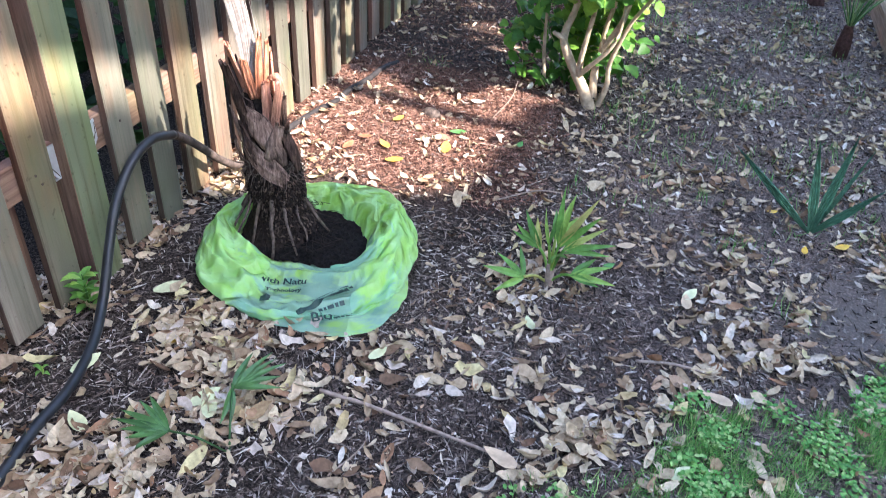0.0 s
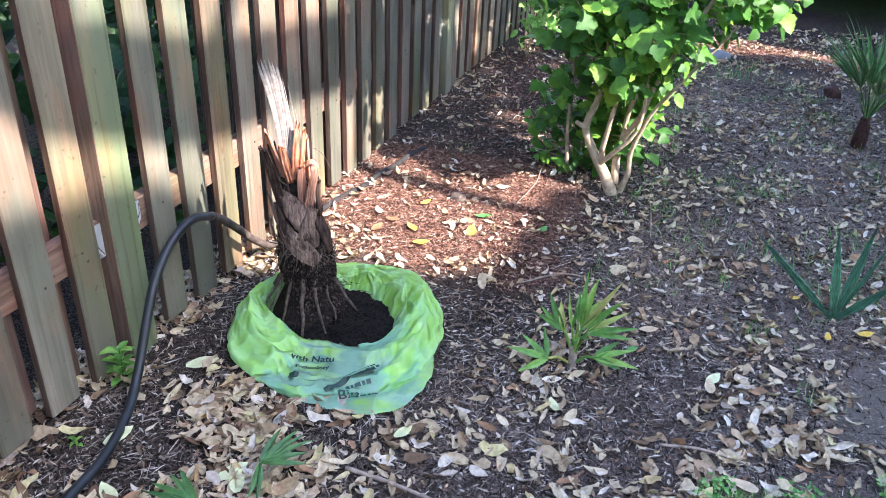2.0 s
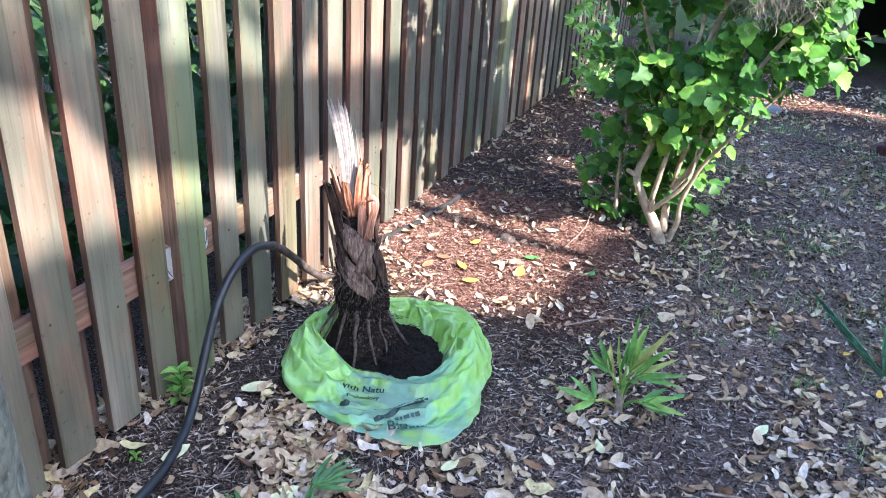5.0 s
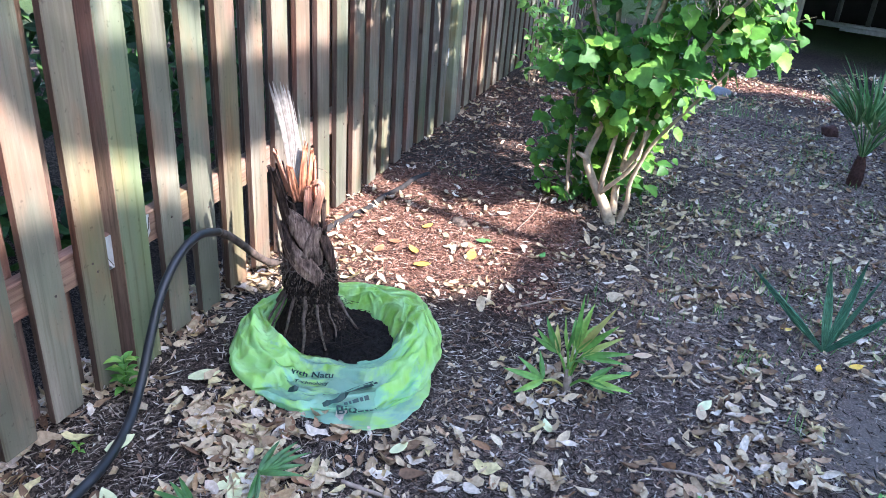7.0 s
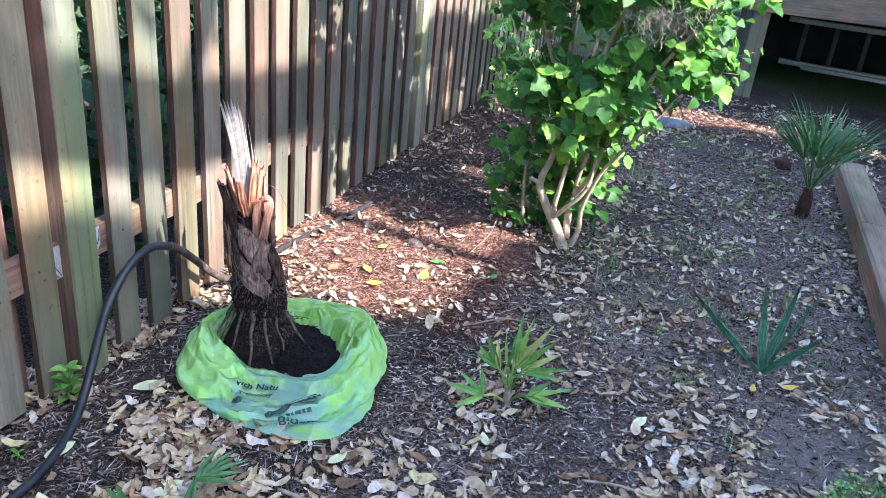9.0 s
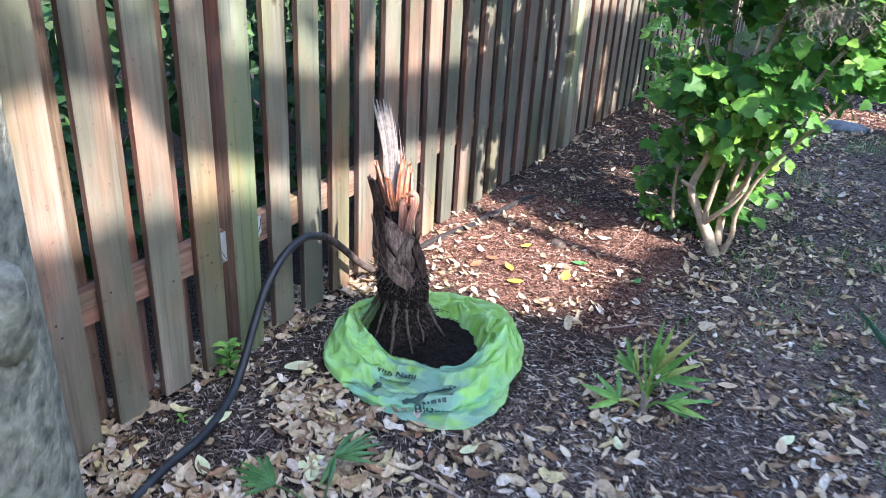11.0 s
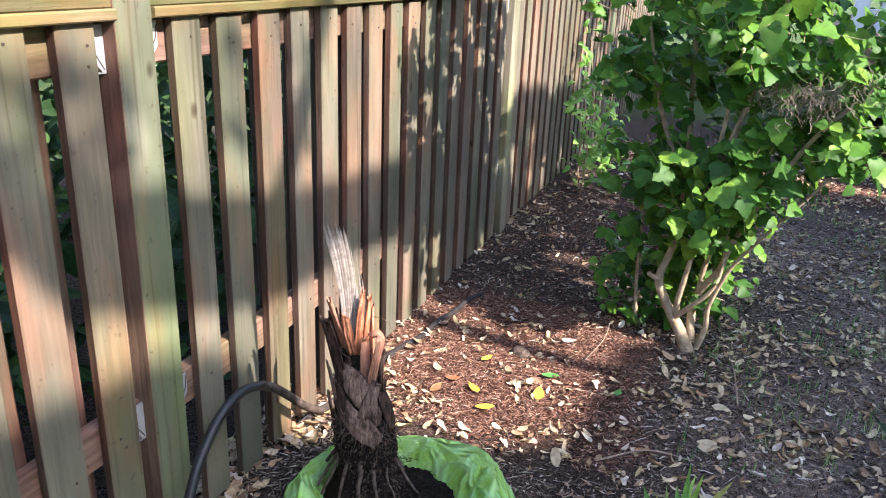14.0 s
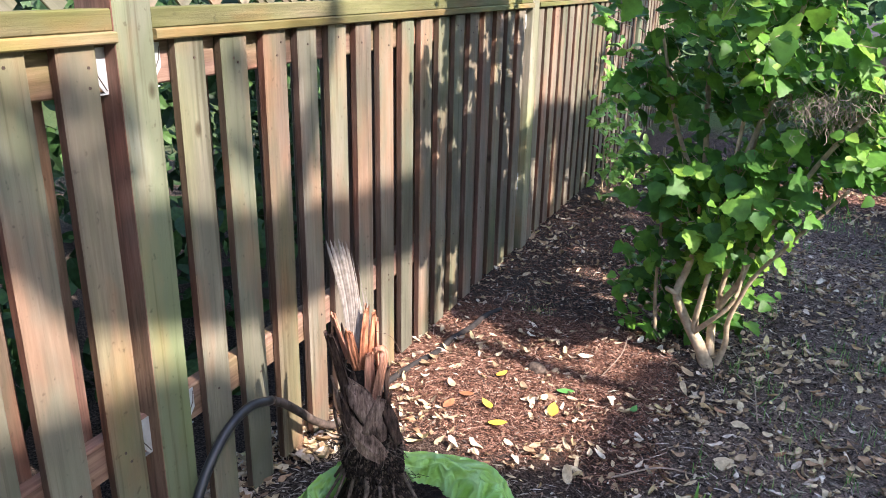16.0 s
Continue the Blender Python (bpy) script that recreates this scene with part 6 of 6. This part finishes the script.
def build_grass():
    rng = random.Random(71)
    temps = [blade(0.034, 0.0022, 0.7, 0.3, 3), blade(0.026, 0.002, 1.1, 0.3, 3), blade(0.044, 0.002, 0.5, 0.3, 3), oval_leaf(0.012, 0.009, 0.001, 0.3)]
    poses = []
    while len(poses) < 90000:
        x, y = rng.uniform(1.05, 2.7), rng.uniform(-1.2, 0.5)
        inside = lawn_edge(x) - y + 0.12 * noise.noise((x * 4, y * 4, 1.0))
        patch = 0.5 + 1.5 * noise.noise((x * 5, y * 5, 7.0)) + 1.1 * noise.noise((x * 14, y * 14, 3.0))
        if inside < 0 or rng.random() > patch * min(1.0, 0.4 + inside * 3.0):
            continue
        clover = noise.noise((x * 7, y * 7, 30.0)) > 0.04
        for _ in range(rng.randrange(8, 26)):
            k = 3 if clover and rng.random() < 0.8 else rng.choice((0, 1, 1, 2))
            px, py = x + rng.gauss(0, 0.012), y + rng.gauss(0, 0.012)
            tilt = rng.uniform(-72, -8) if k < 3 else rng.uniform(-25, 25)
            poses.append((k, Matrix.Translation(at_ground(px, py, 0.001 if k < 3 else rng.uniform(0.008, 0.022))) @ Matrix.Rotation(rng.uniform(0, 6.3), 4, "Z") @ Matrix.Rotation(radians(tilt), 4, "Y") @ Matrix.Scale(rng.uniform(0.55, 1.1), 4)))
    tagged(put("grass", mesh_of("grass", *scatter(temps, poses), GRASS)), "patchy green lawn grass with clover", "grass", kind="stuff")
    poses = []
    spots = [(1.518, 1.605), (1.6, 1.66), (1.66, 1.7), (1.5, 1.75), (1.43, 1.3), (1.3, 0.93), (1.47, 0.86), (1.72, 0.33), (1.62, 0.62), (1.56, 2.3), (1.35, 1.75), (1.2, 1.6), (0.3, 1.62), (0.36, 1.66), (0.22, 1.7), (1.98, 2.9), (1.9, 3.2), (1.5, 3.5), (1.42, 3.4), (1.6, 3.7), (2.2, 1.35), (1.93, 1.4), (1.98, 0.95), (1.3, 2.6), (1.15, 1.85), (1.24, 1.35), (1.55, 0.6), (2.06, 2.2)]
    for x, y in spots:
        for _ in range(rng.randrange(16, 36)):
            px, py = x + rng.gauss(0, 0.035), y + rng.gauss(0, 0.03)
            poses.append((rng.randrange(3), Matrix.Translation(at_ground(px, py)) @ Matrix.Rotation(rng.uniform(0, 6.3), 4, "Z") @ Matrix.Rotation(radians(rng.uniform(-88, -35)), 4, "Y") @ Matrix.Scale(rng.uniform(0.6, 1.45) * (0.5 if x < 0.5 else 1.0), 4)))
    for _ in range(3600):
        x, y = rng.uniform(1.05, 2.1), rng.uniform(0.7, 4.2)
        if noise.noise((x * 3, y * 3, 3.0)) > 0.08:
            poses.append((rng.randrange(3), Matrix.Translation(at_ground(x, y)) @ Matrix.Rotation(rng.uniform(0, 6.3), 4, "Z") @ Matrix.Rotation(radians(rng.uniform(-80, -15)), 4, "Y") @ Matrix.Scale(rng.uniform(0.7, 1.7), 4)))
    tagged(put("grass_tufts", mesh_of("grass_tufts", *scatter(temps, poses), GRASS)), "thin tufts of grass coming up through the mulch", "grass", kind="stuff")


build_grass()


def bare(x, y):
    return math.hypot(x - 2.06, (y - 0.34) * 1.15) + 0.2 * noise.noise((x * 5, y * 5, 40.0)) < 0.3


def clear(x, y):
    """False under the bag and stump."""
    dx, dy = x - BAG_C[0], y - BAG_C[1]
    ri, ro, h = bag_profile(math.atan2(dy, dx))
    return math.hypot(dx, dy) > ro * 1.0 + 0.008


def ragged(leaf, seed, by=0.3):
    """A leaf with a torn, uneven, buckled outline."""
    v, f = leaf
    out = []
    for i, (x, y, z) in enumerate(v):
        k = noise.noise((x * 90, y * 120 + seed, seed))
        out.append((x * (1 + 0.25 * noise.noise((seed, y * 200, 1.0))), y * (1 + 2.2 * by * k), z + 0.006 * by * noise.noise((x * 140, y * 140, seed)) + 0.004 * max(0, k)))
    return out, f


def build_litter():
    rng = random.Random(81)
    temps = [oval_leaf(0.058, 0.026, 0.014, 0.5, 0.9), oval_leaf(0.05, 0.026, -0.014, 0.3, 1.4), oval_leaf(0.066, 0.03, 0.01, 0.45, -1.1), oval_leaf(0.045, 0.02, 0.02, 0.8, 0.6), oval_leaf(0.055, 0.018, 0.010, 1.1, 1.2), oval_leaf(0.04, 0.022, 0.003, 0.1, -0.3)]
    temps += [ragged(temps[k], k + 0.5, 0.7) for k in range(6)]
    poses = []
    def density(x, y):
        d = 0.2
        if x < 0.85 and y < 0.0:
            d = (0.78 if y > -0.4 else 0.64) - 0.5 * max(0, x - 0.45) / 0.4
        if x < 0.85 and 0.45 < y < 1.7:
            d = 0.21 if y < 0.75 else 0.08
        if x > 0.78 and y < 0.35:
            d = 0.24
        if x < 0.16 and y < 0.7:
            d = 0.75
        if y > 1.1 and x > 1.0:
            d = 0.17
        if y > 1.6 and x < 0.9:
            d = 0.08
        if y < lawn_edge(x) and x > 1.1:
            d = 0.16
        elif abs(y - lawn_edge(x)) < 0.12 and x > 1.15:
            d = 0.75
        return d
    tries = 0
    while len(poses) < 15000 and tries < 260000:
        tries += 1
        x, y = rng.uniform(-0.14, 2.7), -1.4 + 6.6 * rng.random() ** 1.1
        if rng.random() > density(x, y) * (0.52 + 1.2 * noise.noise((x * 3.5, y * 3.5, 9.0)) + 0.5 * noise.noise((x * 11, y * 11, 4.0))) or not clear(x, y):
            continue
        s0 = rng.uniform(0.45, 1.15) * float(np.interp(y, [-0.2, 0.6, 2.0], [1.0, 0.88, 0.84]))
        if rng.random() < 0.35:
            s0 *= 0.45
        m = Matrix.Translation(at_ground(x, y, rng.uniform(0.002, 0.012))) @ Matrix.Rotation(rng.uniform(0, 6.3), 4, "Z") @ Matrix.Rotation(rng.gauss(0, 0.4), 4, "X") @ Matrix.Rotation(rng.gauss(0, 0.28), 4, "Y") @ Matrix.Diagonal((s0, s0 * rng.uniform(0.6, 1.05), s0, 1))
        poses.append((rng.randrange(12), m))
    for _ in range(80):
        x, y = rng.uniform(0.02, 0.8), rng.uniform(-1.0, 0.02)
        if not clear(x, y) or noise.noise((x * 4, y * 4, 15.0)) < -0.15 + 0.5 * max(0, x - 0.5):
            continue
        m = Matrix.Translation(at_ground(x, y, rng.uniform(0.006, 0.018))) @ Matrix.Rotation(rng.uniform(0, 6.3), 4, "Z") @ Matrix.Rotation(rng.gauss(0, 0.35), 4, "X") @ Matrix.Rotation(rng.gauss(0, 0.25), 4, "Y") @ Matrix.Scale(rng.uniform(0.8, 1.35), 4)
        poses.append((rng.randrange(12), m))
    tagged(put("leaf_litter", mesh_of("leaf_litter", *scatter(temps, poses), LITTER, True)), "dry tan and brown fallen leaves strewn over the mulch", "leaves", kind="stuff")


build_litter()

YELLOW = plain("yellow_leaf", (0.66, 0.4, 0.05), 0.5, 0, 0.25, 60)
PALE = plain("pale_green_leaf", (0.56, 0.55, 0.31), 0.5, 0, 0.2, 60)
TAN = plain("tan_leaf", (0.5, 0.35, 0.22), 0.6, 0, 0.25, 60)
RUST = plain("rust_leaf", (0.36, 0.13, 0.06), 0.6, 0, 0.3, 60)
GREENLEAF = plain("green_fallen_leaf", (0.1, 0.26, 0.06), 0.5, 0, 0.3, 60)
LEAVES = [(0.614, 0.883, 0.075, 100, "yellow"), (0.483, 0.728, 0.06, 20, "yellow"), (0.409, 0.823, 0.06, 140, "yellow"), (0.385, 1.04, 0.05, 60, "yellow"), (0.33, 0.85, 0.05, 10, "rust"), (0.3, 0.77, 0.06, 80, "rust"), (0.25, 0.9, 0.055, 130, "tan"),
          (1.459, 0.315, 0.06, 60, "pale"), (1.081, 0.063, 0.05, 120, "pale"), (0.768, -0.16, 0.055, 60, "pale"), (1.532, -0.053, 0.07, 170, "tan"), (1.466, -0.294, 0.055, 50, "pale"), (1.275, 0.48, 0.055, 20, "tan"), (0.47, -0.42, 0.075, 60, "pale"),
          (0.49, -0.44, 0.07, 120, "pale"), (0.17, -0.42, 0.075, 70, "pale"), (0.26, -0.57, 0.07, 150, "pale"), (0.19, -0.12, 0.085, 40, "pale"), (0.27, -0.77, 0.065, 170, "tan"), (0.31, -0.28, 0.04, 90, "yellow"), (1.11, -0.37, 0.08, 160, "tan"),
          (1.88, 0.72, 0.05, 30, "yellow"), (1.77, 0.66, 0.04, 80, "yellow"), (1.69, 0.86, 0.035, 20, "yellow"), (0.62, 1.02, 0.06, 10, "green"), (0.85, 1.0, 0.045, 80, "green"), (1.24, 0.37, 0.035, 30, "green"), (0.97, 1.33, 0.07, 130, "tan"), (1.45, 0.28, 0.06, 95, "tan"), (1.62, 0.42, 0.06, 140, "tan")]
KINDS = {"yellow": (YELLOW, "fallen bright yellow leaf on the ground"), "pale": (PALE, "fallen pale yellow-green leaf on the ground"), "tan": (TAN, "dry tan fallen leaf on the ground"), "rust": (RUST, "dry rust-red fallen leaf"), "green": (GREENLEAF, "small fallen green leaf")}
for x, y, size, turn, kind in LEAVES:
    mat, label = KINDS[kind]
    ob = put("fallen_leaf", mesh_of("fallen_leaf", *oval_leaf(size, size * 0.48, 0.004, 0.25, 0.4), mat, True), None, Matrix.Translation(at_ground(x, y, 0.012)) @ Matrix.Rotation(radians(turn), 4, "Z") @ pose(0, 0, 0, 6, -5, 0))
    tagged(ob, label, "leaf", "fallen leaves")


def build_mulch():
    rng = random.Random(91)
    def sliver(l, w, h):
        v = [(-l / 2, 0, 0), (0, -w / 2, h * 0.3), (0.1 * l, w / 2, h * 0.2), (l / 2, 0, 0.1 * h), (0.05 * l, 0, h)]
        return v, [(0, 1, 4), (1, 3, 4), (3, 2, 4), (2, 0, 4)]
    temps = [sliver(0.03, 0.004, 0.004), sliver(0.02, 0.005, 0.005), sliver(0.045, 0.003, 0.003), sliver(0.013, 0.007, 0.006), sliver(0.06, 0.0022, 0.003)]
    poses, red = [], []
    while len(poses) < 70000:
        x, y = rng.uniform(-0.1, 2.4), -1.2 + 4.6 * rng.random() ** 1.35
        if not clear(x, y) or (bare(x, y) and rng.random() < 0.7) or rng.random() < -0.9 * noise.noise((x * 2.5, y * 2.5, 11.0)) or (x < 0.9 and y > 0.5 and rng.random() < 0.8) or (x > 1.15 and y > 0.5 and rng.random() < 0.45) or (y < lawn_edge(x) - 0.05 and rng.random() < 0.7):
            continue
        m = Matrix.Translation(at_ground(x, y, rng.uniform(-0.001, 0.005))) @ Matrix.Rotation(rng.uniform(0, 6.3), 4, "Z") @ Matrix.Rotation(rng.gauss(0, 0.2), 4, "Y") @ Matrix.Rotation(rng.gauss(0, 0.4), 4, "X") @ Matrix.Scale(rng.uniform(0.35, 0.8) if rng.random() < 0.6 else rng.uniform(0.8, 1.35), 4)
        poses.append((rng.randrange(5), m))
    while len(red) < 36000:
        x, y = rng.uniform(-0.08, 1.0), rng.uniform(0.5, 3.4)
        rim = min(1.0, (y - 0.5) * 4, (0.95 - x) * 4 + 0.2) + 0.9 * noise.noise((x * 5, y * 5, 17.0))
        if not clear(x, y) or rng.random() > rim or (y > 1.6 and rng.random() < 0.85):
            continue
        m = Matrix.Translation(at_ground(x, y, rng.uniform(0.001, 0.009))) @ Matrix.Rotation(rng.uniform(0, 6.3), 4, "Z") @ Matrix.Rotation(rng.gauss(0, 0.2), 4, "Y") @ Matrix.Rotation(rng.gauss(0, 0.4), 4, "X") @ Matrix.Scale(rng.uniform(0.35, 0.95), 4)
        red.append((rng.randrange(5), m))
    # the same red slivers farther on, tinting the ground where the sun strip falls
    for _ in range(7000):
        x, y = rng.uniform(0.9, 2.5), rng.gauss(0, 0.12)
        y += 4.42 - 0.32 * (x - 1.2)
        m = Matrix.Translation(at_ground(x, y, rng.uniform(0.004, 0.012))) @ Matrix.Rotation(rng.uniform(0, 6.3), 4, "Z") @ Matrix.Rotation(rng.gauss(0, 0.4), 4, "X") @ Matrix.Scale(rng.uniform(0.6, 1.5), 4)
        red.append((rng.randrange(5), m))
    tagged(put("red_mulch", mesh_of("red_mulch", *scatter(temps, red), RED_MULCH)), "red-brown shredded mulch over the sunlit ground by the fence", "mulch", kind="stuff")
    tagged(put("mulch", mesh_of("mulch", *scatter(temps, poses), MULCH)), "shredded dark brown wood mulch", "mulch", kind="stuff")


build_mulch()


def build_fragments():
    rng = random.Random(97)
    temps = [oval_leaf(0.022, 0.009, 0.003, 0.5, 0.8), oval_leaf(0.016, 0.008, -0.002, 0.2, 0.4), oval_leaf(0.03, 0.006, 0.004, 0.9, 1.0), oval_leaf(0.012, 0.008, 0.002, 0.4, 0.0)]
    temps = [ragged(q, i + 0.3, 0.6) for i, q in enumerate(temps)]
    poses = []
    while len(poses) < 8000:
        x, y = rng.uniform(-0.1, 2.6), -1.2 + 6.0 * rng.random() ** 1.2
        if not clear(x, y) or (bare(x, y) and rng.random() < 0.7) or noise.noise((x * 4.5, y * 4.5, 21.0)) < -0.2 or (y < lawn_edge(x) and rng.random() < 0.6) or (x < 0.9 and 0.5 < y < 1.6 and rng.random() < 0.8):
            continue
        m = Matrix.Translation(at_ground(x, y, rng.uniform(0.001, 0.008))) @ Matrix.Rotation(rng.uniform(0, 6.3), 4, "Z") @ Matrix.Rotation(rng.gauss(0, 0.5), 4, "X") @ Matrix.Rotation(rng.gauss(0, 0.35), 4, "Y") @ Matrix.Scale(rng.uniform(0.6, 1.4), 4)
        poses.append((rng.randrange(4), m))
    tagged(put("leaf_fragments", mesh_of("leaf_fragments", *scatter(temps, poses), FRAGMENT)), "broken bits of dry leaf over the mulch", "leaves", kind="stuff")


build_fragments()
